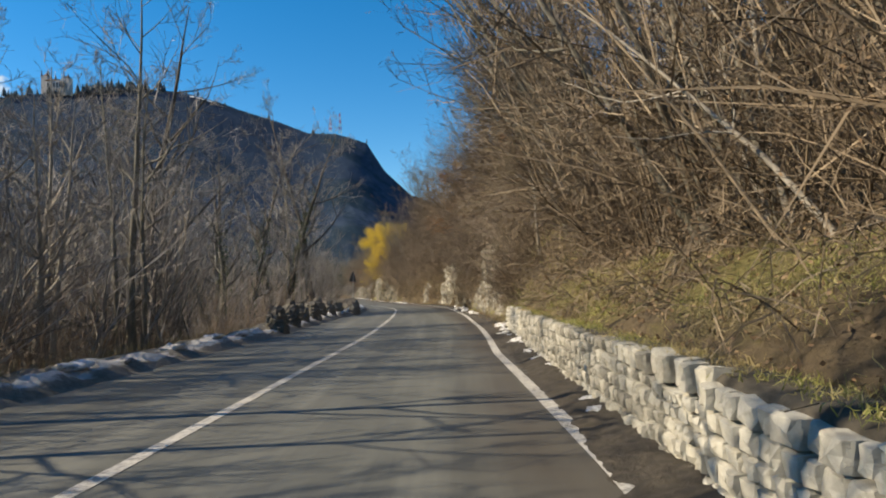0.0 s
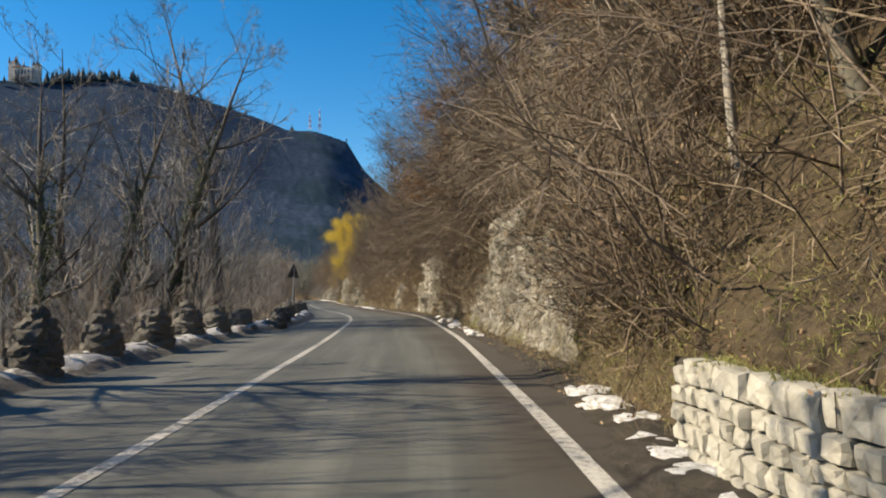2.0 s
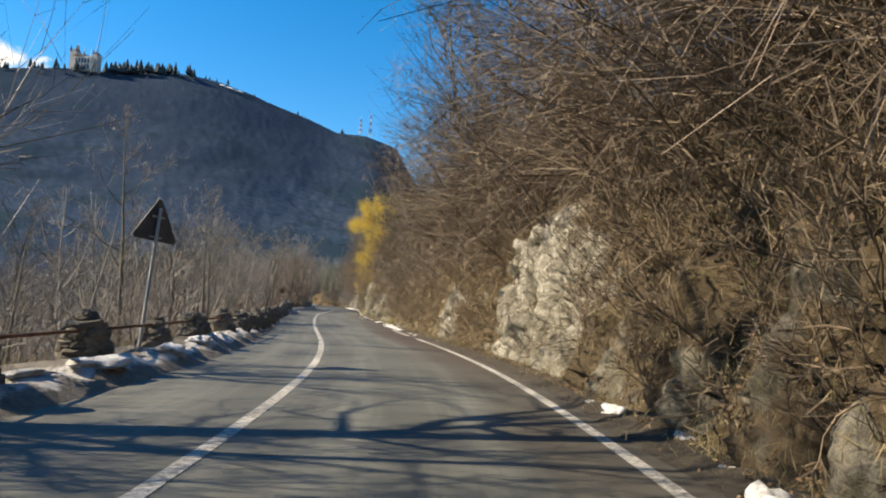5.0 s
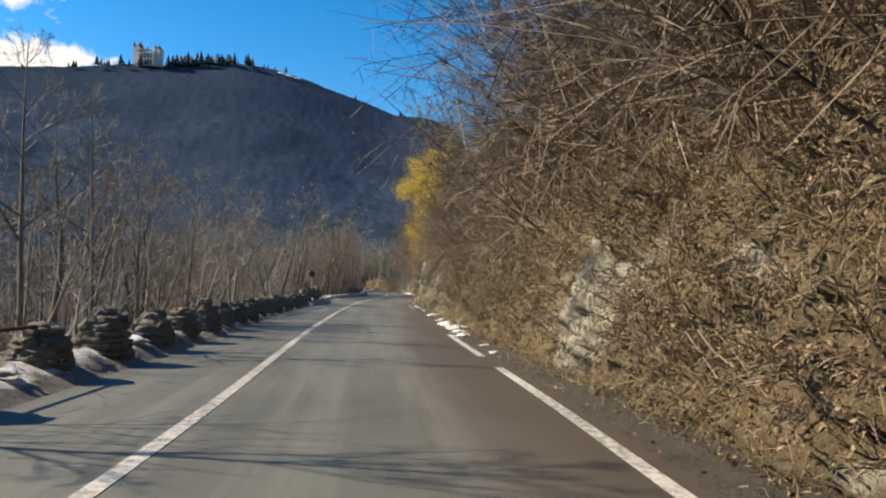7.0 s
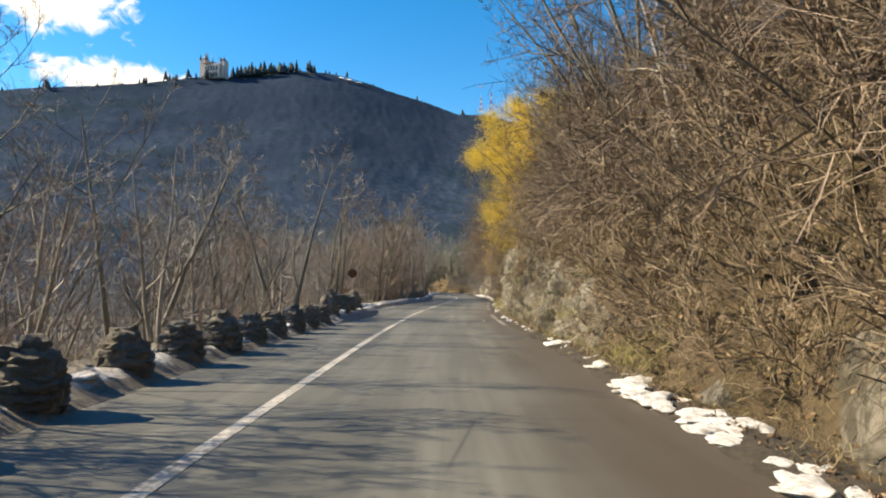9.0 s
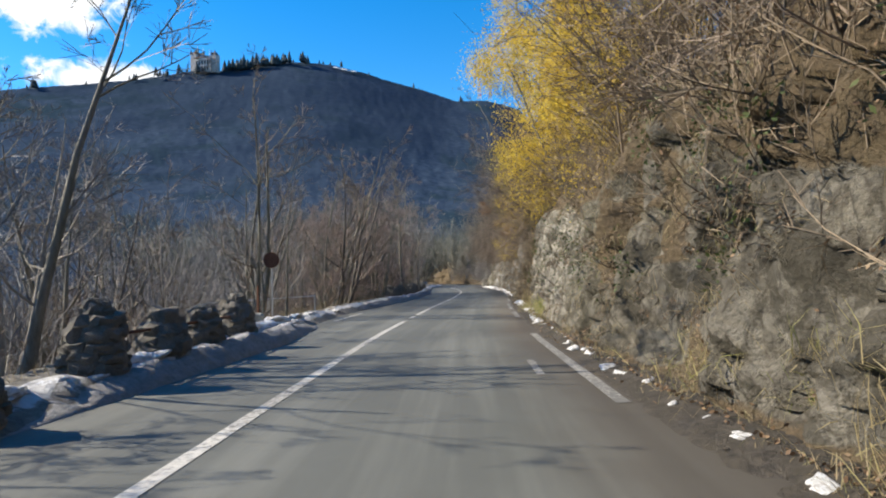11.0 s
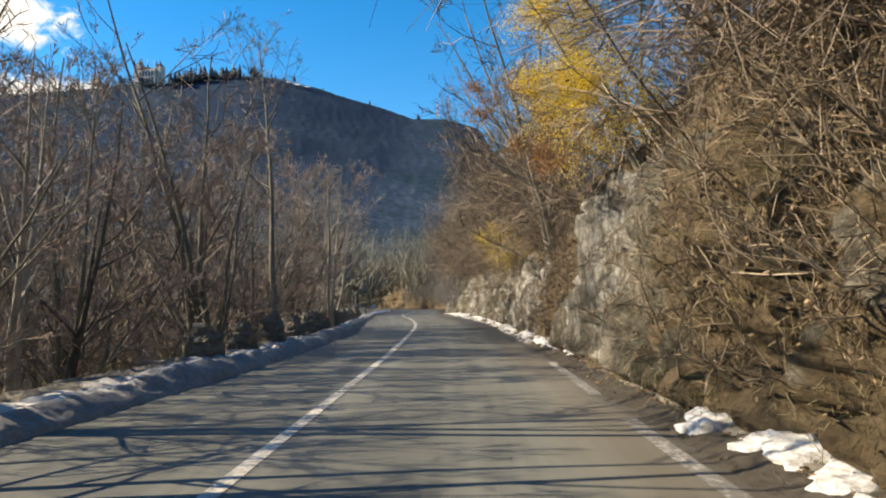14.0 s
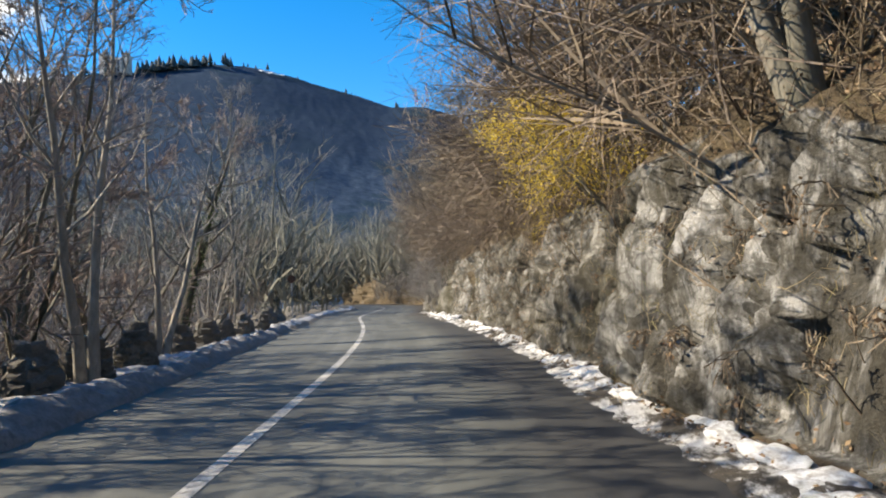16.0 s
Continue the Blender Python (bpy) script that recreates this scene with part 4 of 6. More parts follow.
SLOPE = [
    make_tree("slope_tree", "thin bare leaning tree rooted in the slope", 9.0, 31, BARK_PALE, TWIG, 11, spread=0.34, low=0.3, girth=0.0062, fine=2),
    make_tree("slope_tree", "bare brown many-stemmed tree on the slope", 8.0, 32, BARK, TWIG, 10, spread=0.38, low=0.2, fork=3, girth=0.009, fine=2),
    make_tree("slope_tree", "crooked bare grey tree overhanging the road", 10.0, 33, BARK, TWIG, 13, spread=0.42, low=0.25, girth=0.010, fine=2),
]
used = set()


def in_lane(p, low=3.0):
    """Which places hang in the room that traffic needs above the road."""
    s = np.interp(p[..., 1], RY, RS)
    o = (p[..., 0] - np.interp(p[..., 1], RY, RX)) / np.sqrt(1 + s * s)
    return (p[..., 2] < low) & (o > -1.7) & (o < 2.35) & (p[..., 1] < 199)


def over_road(p):
    """Which places hang far out over the middle of the road."""
    s = np.interp(p[..., 1], RY, RS)
    o = (p[..., 0] - np.interp(p[..., 1], RY, RX)) / np.sqrt(1 + s * s)
    return (o > -1.5) & (o < 0.9) & (p[..., 1] < 199)


def plant(ob, x, y, z, size=1.0, turn=0.0, tip=0.0, tip_way=0.0, low=2.7):
    """Sets the tree itself the first time, a copy of it later. tip: degrees by which it leans towards the heading tip_way."""
    m = pose(x, y, z) @ Matrix.Rotation(radians(tip), 4, Vector((math.cos(radians(tip_way)), math.sin(radians(tip_way)), 0))) @ pose(0, 0, 0, 0, 0, turn) @ Matrix.Scale(size, 4)
    a = np.array(m)
    for c in ob.children:
        v = np.empty(len(c.data.vertices) * 3, np.float32)
        c.data.vertices.foreach_get("co", v)
        q = v.reshape(-1, 3)[::3] @ a[:3, :3].T + a[:3, 3]
        if in_lane(q, low).any() or (tip_way < 0 and over_road(q).any()):
            return None
    if ob.name not in used:
        used.add(ob.name)
        ob.matrix_basis = m
        return ob
    return copy_thing(ob, m)


def plant_left(ob, x, y, size=1.0, turn=0.0, tip=0.0):
    o = x - float(np.interp(y, RY, RX))
    plant(ob, x, y, float(left_z(y, o)) - 0.15, size, turn, tip, 90)


for k, x, y, size, turn in ((0, -6.35, 42.5, 1.08, 40), (1, -7.5, 41.9, 1.0, 10), (2, -9.6, 37.6, 0.95, 70), (0, -10.8, 40.4, 0.9, 160), (2, -8.4, 43.6, 0.85, 250), (0, -9.2, 45.6, 0.75, 330), (1, -13.0, 38.4, 1.0, 45), (0, -11.8, 49.3, 0.72, 90), (1, -10.6, 51.4, 0.72, 20), (0, -13.0, 66.0, 0.5, 10), (3, -12.6, 58.4, 0.8, 200), (1, -13.6, 61.6, 0.6, 50), (3, -15.2, 64.4, 0.85, 110), (1, -17.0, 69.8, 0.66, 290), (3, -18.6, 74.2, 0.8, 20), (1, -20.8, 79.6, 0.6, 130), (3, -11.8, 55.6, 0.7, 310), (2, -7.4, 39.2, 0.95, 0), (2, -8.8, 33.5, 0.9, 130), (0, -7.6, 24.4, 0.9, 200), (1, -4.6, 16.8, 0.62, 70), (1, -7.6, 22.4, 0.8, 15), (1, -8.3, 25.3, 0.72, 190), (1, -9.0, 55.2, 0.62, 80), (3, -11.8, 68.0, 0.62, 140), (3, -13.5, 76.2, 0.6, 40), (3, -16.6, 86.4, 0.72, 220), (3, -15.0, 79.6, 0.64, 300), (3, -12.9, 72.6, 0.56, 100), (1, -13.0, 69.4, 0.55, 260), (3, -5.2, 14.8, 0.95, 15),
                            (3, -9.5, 19.5, 1.1, 120), (3, -7.2, 20.6, 0.8, 240), (1, -11.0, 36.5, 0.9, 80), (2, -12.5, 44.5, 0.8, 210), (3, -9.5, 46.5, 0.6, 30),
                            (1, -18.9, 97.2, 0.36, 120), (1, -18.9, 98.6, 0.38, 220), (3, -22.9, 125.0, 0.85, 45), (3, -24.2, 128.6, 0.75, 190), (3, -22.0, 110.0, 0.8, 75), (1, -21.6, 117.8, 0.75, 20),
                            (2, -26.5, 132.5, 0.55, 60), (1, -26.2, 126.5, 0.6, 250), (3, -28.4, 137.5, 0.7, 100), (3, -30.0, 129.5, 0.8, 330)):
    plant_left(TALL[k], x, y, size, turn)
for k, x, y, size, turn in ((0, -15.7, 78.0, 1.05, 20), (0, -15.9, 85.7, 0.95, 140), (1, -13.3, 70.3, 1.0, 60), (2, -22.5, 116.0, 1.15, 0), (2, -21.2, 106.8, 0.95, 80), (0, -21.0, 92.0, 1.0, 250), (1, -19.5, 104.4, 1.0, 190)):
    plant_left(LOW[k], x, y, size, turn)
for x, y, size, turn in ((-24.9, 125.6, 1.05, 0), (-22.9, 119.4, 0.85, 100), (-24.4, 121.8, 1.0, 200), (-22.2, 115.6, 0.75, 300), (-26.2, 129.4, 0.95, 60), (-21.3, 107.2, 0.62, 150), (-22.6, 111.4, 0.85, 250), (-19.9, 103.6, 0.48, 30), (-25.8, 117.4, 0.95, 170), (-24.2, 113.2, 0.95, 60), (-25.8, 121.4, 1.0, 330), (-27.6, 125.2, 1.05, 140), (-23.6, 108.6, 0.8, 200), (-15.9, 82.4, 0.5, 310), (-14.4, 74.0, 0.55, 20)):
    plant_left(BUSHY, x, y, size, turn)
gen = np.random.default_rng(41)
for _ in range(52):
    y = gen.uniform(52, 104)
    o = -gen.uniform(4.6, 22)
    x = float(np.interp(y, RY, RX)) + o
    plant_left(LOW[gen.integers(0, 3)], x, y, gen.uniform(0.75, 1.1), gen.uniform(0, 360))
for _ in range(16):
    y = gen.uniform(109, 128)
    x = float(np.interp(y, RY, RX)) - gen.uniform(5.0, 13)
    plant_left(LOW[(2, 2, 0, 1)[gen.integers(0, 4)]], x, y, gen.uniform(0.8, 1.15), gen.uniform(0, 360))
for _ in range(30):
    y = gen.uniform(103, 150)
    o = -gen.uniform(4.4, 18)
    x = float(np.interp(y, RY, RX)) + o
    plant_left((LOW + TALL[1:2] + TALL[3:])[gen.integers(0, 5)], x, y, gen.uniform(0.65, 0.95), gen.uniform(0, 360))
for _ in range(13):
    y = gen.uniform(2, 23)
    o = -gen.uniform(4.6, 9)
    x = float(np.interp(y, RY, RX)) + o
    plant_left(TALL[(1, 3, 1, 0)[gen.integers(0, 4)]], x, y, gen.uniform(0.5, 0.85) * (0.68 if 6 < y < 17 else 1.0), gen.uniform(0, 360))
for _ in range(14):
    y = gen.uniform(-18, -4)
    o = -gen.uniform(4.6, 14)
    x = float(np.interp(y, RY, RX)) + o
    plant_left(TALL[gen.integers(0, 4)], x, y, gen.uniform(0.6, 0.95), gen.uniform(0, 360))
for _ in range(26):
    y = gen.uniform(4, 52)
    o = -gen.uniform(9, 26)
    if 6 < y < 36 and o > -17:
        o -= 9
    x = float(np.interp(y, RY, RX)) + o
    plant_left(TALL[gen.integers(0, 4)], x, y, gen.uniform(0.6, 0.9), gen.uniform(0, 360))
# slender trees that shade the first stretch of road
for k in range(13):
    y = 1.5 + 1.6 * k + gen.uniform(-0.4, 0.4)
    plant_left(TALL[(1, 1, 3)[k % 3]], float(np.interp(y, RY, RX)) - gen.uniform(4.9, 7.2), y, gen.uniform(0.62, 0.85), gen.uniform(0, 360))
# slender trees by the river whose trunks throw their shadows over the road
for _ in range(36):
    y = gen.choice([gen.uniform(50, 62), gen.uniform(64, 80), gen.uniform(80, 99), gen.uniform(108, 130), gen.uniform(108, 130)])
    x = float(np.interp(y, RY, RX)) + float(known(EDGE_LEFT, y)) - gen.uniform(2.4, 6.0)
    plant_left(TALL[(1, 3, 1, 1)[gen.integers(0, 4)]], x, y, gen.uniform(0.40, 0.54), gen.uniform(0, 360))
# trees round the bend that close the view
for _ in range(22):
    y = gen.uniform(141, 196)
    o = gen.choice([-1, 1, 1]) * gen.uniform(4.2, 20)
    p = at_road(y, o, 0.0)
    plant((LOW + TALL[1:2])[gen.integers(0, 4)], p[0], p[1], -0.6 if o < 0 else 0.6, gen.uniform(0.7, 1.1), gen.uniform(0, 360))

# leaning trees on the slope
def slope_trees(count, y0, y1, v0, v1, s0, s1, t0, t1):
    for _ in range(count):
        y, v = gen.uniform(y0, y1), gen.uniform(v0, v1)
        if 88 < y < 103 and v < 2:
            continue
        p, _r = on_bank(y, v)
        s = float(np.interp(y, RY, RS))
        plant(SLOPE[gen.integers(0, 3)], p[0], p[1], p[2] - 0.1, gen.uniform(s0, s1), gen.uniform(0, 360), gen.uniform(t0, t1), -90 - math.degrees(math.atan(s)) + gen.normal(0, 18))


for _ in range(26):
    y = gen.uniform(7, 33)
    p, _r = on_bank(y, gen.uniform(1.6, 2.2))
    plant(SLOPE[0], p[0], p[1], p[2] - 0.1, gen.uniform(0.65, 1.15), gen.uniform(0, 360), gen.uniform(6, 32), -90 + gen.normal(0, 40))
slope_trees(44, 6, 34, 1.75, 2.35, 0.75, 1.25, 4, 20)
slope_trees(26, 20, 44, 1.25, 2.1, 0.6, 0.95, 8, 26)
slope_trees(34, 44, 104, 1.2, 2.3, 0.55, 0.95, 8, 26)
slope_trees(18, 100, 140, 1.2, 2.3, 0.4, 0.75, 6, 24)

for y, o, z, size, turn, tip in ((121.8, 4.5, 2.7, 1.0, 30, 18), (122.6, 5.2, 3.4, 0.9, 150, 24), (105.6, 4.9, 3.2, 0.7, 70, 26)):
    p = at_road(y, o, z)
    plant(SLOPE[1], p[0], p[1], p[2], size, turn, tip, -98, 2.0)

# trees that keep their leaves
yellow = make_tree("yellow_tree", "slender tree in bright yellow autumn leaf overhanging the cliff", 7.5, 51, BARK, TWIG, 18, spread=0.40, low=0.1, fork=3, girth=0.008, leaves=LEAF_YELLOW, leaf_count=44000, droop=-0.6, dense=5, leaf_size=0.032, scatter=0.24)
yellow_small = make_tree("yellow_shrub", "small shrub in yellow autumn leaf on the bank", 3.0, 53, BARK, TWIG, 12, spread=0.5, low=0.05, fork=3, girth=0.008, leaves=LEAF_YELLOW, leaf_count=11000, droop=-0.3, dense=4, leaf_size=0.021, scatter=0.16)
brown = make_tree("beech_tree", "tree holding dry rust-brown winter leaves", 6.0, 52, BARK, TWIG_RED, 12, spread=0.45, low=0.2, fork=2, girth=0.009, leaves=LEAF_BROWN, leaf_count=9000, droop=0.0, leaf_size=0.04)
for which, y, o, z, size, tip in ((yellow, 96.4, 6.0, 3.0, 1.08, 15), (yellow, 100.8, 5.4, 3.2, 0.95, 16), (yellow, 98.4, 6.9, 3.8, 0.95, 6), (yellow, 95.0, 7.5, 4.3, 0.8, 10), (yellow, 112.4, 4.6, 3.3, 0.5, 30), (yellow_small, 126.0, 4.05, 2.3, 0.82, 36), (yellow_small, 128.6, 5.2, 3.0, 0.8, 16), (yellow_small, 131.0, 5.2, 2.6, 1.0, 10), (yellow_small, 63.5, 5.6, 4.4, 0.7, 25), (yellow_small, 104.5, 5.5, 4.0, 0.9, 20)):
    p = at_road(y, o, z)
    plant(which, p[0], p[1], p[2], size, y * 43, tip, -100, 1.5)
for y, o, z, size, tip in ((38.5, 5.4, 3.4, 0.85, 30), (41.0, 6.0, 4.0, 0.7, 20), (112.2, 4.2, 2.9, 0.66, 58), (112.9, 4.5, 3.3, 0.62, 52), (118.2, 4.6, 3.4, 0.9, 30), (29.5, 6.5, 5.0, 0.6, 20)):
    p = at_road(y, o, z)
    plant(brown, p[0], p[1], p[2], size, y * 57, tip, -95, 1.8)


# ---------------------------------------------------------------- undergrowth
def thicket(name, label, start, way, length, twig, side=8, fine=4, rise=0.1, thick=0.009, wander=0.16, seed=5, leafy=0, bulk=1.0):
    gen = np.random.default_rng(seed)
    n = len(start)
    stem, sr = lines(start, way, length, 5, thick * gen.uniform(0.5, 1.5, n), np.full(n, 0.004), rise, wander, gen)
    free = ~(in_lane(stem, 3.3) | over_road(stem)).any(1)
    stem, sr = stem[free], sr[free]
    shoot, hr = sprout(stem, sr, side, (0.1, 1.0), 0.45, 42, 3, 0.6, rise, 0.2, 0.0045, gen)
    tip, pr = sprout(shoot, hr, fine, (0.1, 1.0), 0.65, 40, 2, 0.7, rise, 0.2, 0.0030, gen)
    free = ~(in_lane(shoot, 3.0) | over_road(shoot)).any(1)
    tip, pr = tip[np.repeat(free, fine)], pr[np.repeat(free, fine)]
    shoot, hr = shoot[free], hr[free]
    free = ~in_lane(tip, 2.7).any(1)
    tip, pr = tip[free], pr[free]
    v, f = joined(tubes(stem, sr, 3), slips(shoot, hr * 1.2 * bulk, gen), slips(tip, pr * 1.2 * bulk, gen))
    me = mesh_of(name, v, f, twig)
    if leafy:
        q = tip.reshape(-1, 3)
        q = q[gen.integers(0, len(q), leafy)] + gen.normal(0, 0.03, (leafy, 3))
        thing(name + "_leaves", "shrivelled brown leaves clinging to the brush", "leaves", kind="stuff", me=mesh_of(name + "_leaves", *flakes(q, 0.022, gen), LITTER))
    return thing(name, label, "undergrowth", kind="stuff", me=me)


gen = np.random.default_rng(61)


def bank_spots(n, y0, y1, v0, v1, keep_rock=0.12):
    y, v = gen.uniform(y0, y1, n), gen.uniform(v0, v1, n)
    p, r = on_bank(y, v)
    keep = gen.uniform(size=n) < np.where(r > 0.5, keep_rock, 1.0)
    s = np.interp(y, RY, RS)[keep]
    k = 1 / np.sqrt(1 + s * s)
    return p[keep], np.stack([-k, s * k, 0 * k], 1), y[keep], v[keep]


# brambles and saplings over the whole bank, leaning out to the road
for name, count, y0, y1, twig, seed, leafy in (("bank_brush", 420, 20.5, 25, TWIG, 71, 3000), ("sunlit_bank_brush", 850, 24, 37, TWIG_SUN, 66, 24000), ("leafy_bank_brush", 2000, 36, 60, TWIG, 65, 9000), ("tan_bank_brush", 2900, 56, 108, TWIG_TAN, 79, 16000), ("far_bank_brush", 2800, 105, 160, TWIG_TAN, 70, 9000)):
    p, out, y, v = bank_spots(count, y0, y1, 0.1, 2.25, 0.12)
    free = (v > np.interp(y, (20, 22, 26, 28), (0.7, 0.3, 0.3, 0.0))) & ~((y > 101) & (y < 113) & (v < 1.05) & (v > 0.3) & (gen.uniform(size=len(y)) < np.where((y > 103) & (y < 108), 0.2, 0.75))) & ~((y > 84) & (y < 101) & (v < 1.0) & (gen.uniform(size=len(y)) < 0.7))
    p, out, y, v = p[free], out[free], y[free], v[free]
    thicket(name, "dense bare brown brush and saplings covering the bank", p, out * gen.uniform(0.0, 0.9, (len(p), 1)) + (0, 0, 0.9) + gen.normal(0, 0.35, p.shape),
            gen.uniform(0.7, 2.4, len(p)) * np.clip(0.4 + 0.45 * v, 0.4, 1.2) * np.where(((y > 53) & (y < 66) & (v < 1)) | ((y > 112.5) & (y < 121)), 0.5, 1.0), twig, seed=seed, leafy=leafy)
# long shoots that arch over the road from above the rock
p, out, y, v = bank_spots(1300, 20, 150, 0.95, 1.9, 0.6)
free = ((y < 87) & ((y > 34) | (gen.uniform(size=len(y)) < 0.45))) | ((y > 102) & ((y < 109.5) | (y > 121) | (gen.uniform(size=len(y)) < 0.2)))
p, out, y, v = p[free], out[free], y[free], v[free]
thicket("overhanging_brush", "long bare shoots arching out over the road", p, out * gen.uniform(0.5, 1.2, (len(p), 1)) + (0, 0, 0.75) + gen.normal(0, 0.3, p.shape),
        gen.uniform(2.0, 4.4, len(p)) * np.where((y > 64) & (y < 97), 0.55, 1.0), TWIG_RED, 10, 5, -0.35, 0.013, seed=72, leafy=7000)
# young trees that lean out over the edge of the road from the bank above the rock
for name, count, y0, y1, lo, hi, twig, seed, leafy in (("leaning_saplings", 60, 23, 33, 1.8, 3.0, TWIG_SUN, 62, 6000), ("leaning_saplings", 190, 33, 44, 3.0, 6.0, TWIG, 57, 5000), ("leaning_saplings", 280, 44, 66, 3.0, 6.2, TWIG, 60, 4000), ("leaning_saplings", 200, 66, 90, 2.2, 4.2, TWIG, 63, 2500), ("leaning_saplings", 420, 103, 164, 2.4, 5.0, TWIG_TAN, 59, 4000)):
    p, out, y, v = bank_spots(count, y0, y1, 0.92, 1.8, 0.9)
    free = (y < 109.5) | (y > 121) | (gen.uniform(size=len(y)) < 0.25)
    p, out, y, v = p[free], out[free], y[free], v[free]
    thicket(name, "dense bare saplings leaning out from the bank over the road edge", p, out * gen.uniform(0.3, 1.0, (len(p), 1)) * np.interp(y, (62, 70, 92, 103), (1.0, 0.35, 0.3, 0.8))[:, None] + (0, 0, 1.0) + gen.normal(0, 0.2, p.shape), gen.uniform(lo, hi, len(p)), twig, 12, 5, -0.12, 0.017, 0.13, seed=seed, leafy=leafy)
# woodland floor scrub above the wall
p, out, y, v = bank_spots(1000, -2, 26, 1.62, 2.4)
thicket("wood_edge_brush", "tangled bare brush at the edge of the wood above the grass", p, out * gen.uniform(0.0, 0.8, (len(p), 1)) + (0, 0, 0.9) + gen.normal(0, 0.35, p.shape),
        gen.uniform(0.8, 2.8, len(p)), TWIG, seed=73, leafy=9000)
p, out, y, v = bank_spots(500, 2, 46, 1.5, 2.5)
thicket("slope_saplings", "dense tall bare saplings of the wood on the slope", p, out * gen.uniform(0.0, 0.5, (len(p), 1)) + (0, 0, 1.0) + gen.normal(0, 0.16, p.shape), gen.uniform(3.5, 7.0, len(p)), TWIG_TAN, 12, 5, 0.0, 0.018, 0.12, seed=58, leafy=5000, bulk=1.3)
p, out, y, v = bank_spots(170, 3, 21, 1.05, 1.7)
thicket("grass_bank_brambles", "scattered dry brambles straggling over the grass bank", p, out * gen.uniform(0.0, 0.8, (len(p), 1)) + (0, 0, 0.6) + gen.normal(0, 0.45, p.shape), gen.uniform(0.4, 1.4, len(p)), TWIG_TAN, 7, 4, -0.5, 0.006, 0.2, seed=56, leafy=2500)
p, out, y, v = bank_spots(420, 113.6, 120.2, 0.15, 1.9, 0.5)
thicket("earth_bank_brush", "dry leafy scrub and brambles over the earthy bank between the rocks", p, out * gen.uniform(0.0, 0.7, (len(p), 1)) + (0, 0, 0.7) + gen.normal(0, 0.4, p.shape), gen.uniform(0.25, 0.8, len(p)), TWIG_TAN, 8, 4, -0.3, 0.006, 0.25, seed=55, leafy=9000)
p, out, y, v = bank_spots(520, 53.6, 64.0, 0.05, 1.3, 0.3)
thicket("earth_bank_brush", "dry leafy scrub and brambles over the earthy bank between the rocks", p, out * gen.uniform(0.0, 0.7, (len(p), 1)) + (0, 0, 0.7) + gen.normal(0, 0.4, p.shape), gen.uniform(0.25, 0.9, len(p)), TWIG_TAN, 8, 4, -0.3, 0.006, 0.25, seed=54, leafy=12000)
# tufts and creepers rooted in the cracks of the rock
y, v = np.concatenate([gen.uniform(27, 138, 1400), gen.uniform(27, 38, 300)]), gen.uniform(0.05, 1.15, 1700)
p, r = on_bank(y, v)
p = p[(r > 0.4) & (gen.uniform(size=len(r)) < 0.6)]
thicket("cliff_creepers", "dry creepers and small shrubs rooted in the cliff", p, np.array([-0.35, 0, 0.5]) + gen.normal(0, 0.5, p.shape), gen.uniform(0.2, 0.8, len(p)), TWIG, 8, 4, -0.9, 0.005, 0.2, seed=75, leafy=9000)
# woods that close the view beyond the bend
y = np.concatenate([gen.uniform(150, 198, 430), gen.uniform(160, 198, 300)])
o = np.concatenate([-gen.uniform(4.5, 42, 430), gen.uniform(4.5, 26, 300)])
p = at_road(y, o, 0.0)
p = np.concatenate([p, np.stack([gen.uniform(-58, -27, 260), gen.uniform(182, 216, 260), np.full(260, 1.5)], 1), np.stack([gen.uniform(-64, -34, 260), gen.uniform(202, 222, 260), np.full(260, -0.5)], 1)])
y = np.concatenate([y, p[-520:, 1]])
thicket("bend_woods", "pale bare woods standing round the bend of the road", p, (0, 0, 1.0) + gen.normal(0, 0.10, p.shape), gen.uniform(5.5, 10.0, len(y)), TWIG_BEND, 12, 5, 0.3, 0.045, 0.12, seed=76, bulk=3.5)
# slender trees that close the view above the far end of the cliff
p, out, y, v = bank_spots(520, 122, 172, 0.9, 2.3, 0.8)
thicket("far_bank_saplings", "slender bare saplings leaning out above the far cliff", p, out * gen.uniform(0.0, 0.7, (len(p), 1)) + (0, 0, 1.0) + gen.normal(0, 0.2, p.shape), gen.uniform(2.5, 6.5, len(p)), TWIG_TAN, 12, 4, 0.1, 0.02, 0.15, seed=68, leafy=6000, bulk=1.8)
p, out, y, v = bank_spots(900, 146, 190, 0.0, 1.1, 1.0)
thicket("bend_brush", "grey bare brush below the woods at the bend", p, out * gen.uniform(0.0, 0.6, (len(p), 1)) + (0, 0, 0.9) + gen.normal(0, 0.3, p.shape), gen.uniform(0.8, 2.6, len(p)), TWIG_GREY, 9, 4, 0.1, 0.012, seed=67)
# woods on the valley floor
y = gen.uniform(20, 200, 520)
o = -gen.uniform(22, 110, len(y))
p = at_road(y, o, left_z(y, o) - 0.2)
thicket("valley_woods", "grey bare woods on the valley floor by the river", p, (0, 0, 1.0) + gen.normal(0, 0.12, p.shape), gen.uniform(4.0, 8.5, len(y)), TWIG_GREY, 12, 5, 0.35, 0.05, 0.1, seed=77, bulk=2.5)
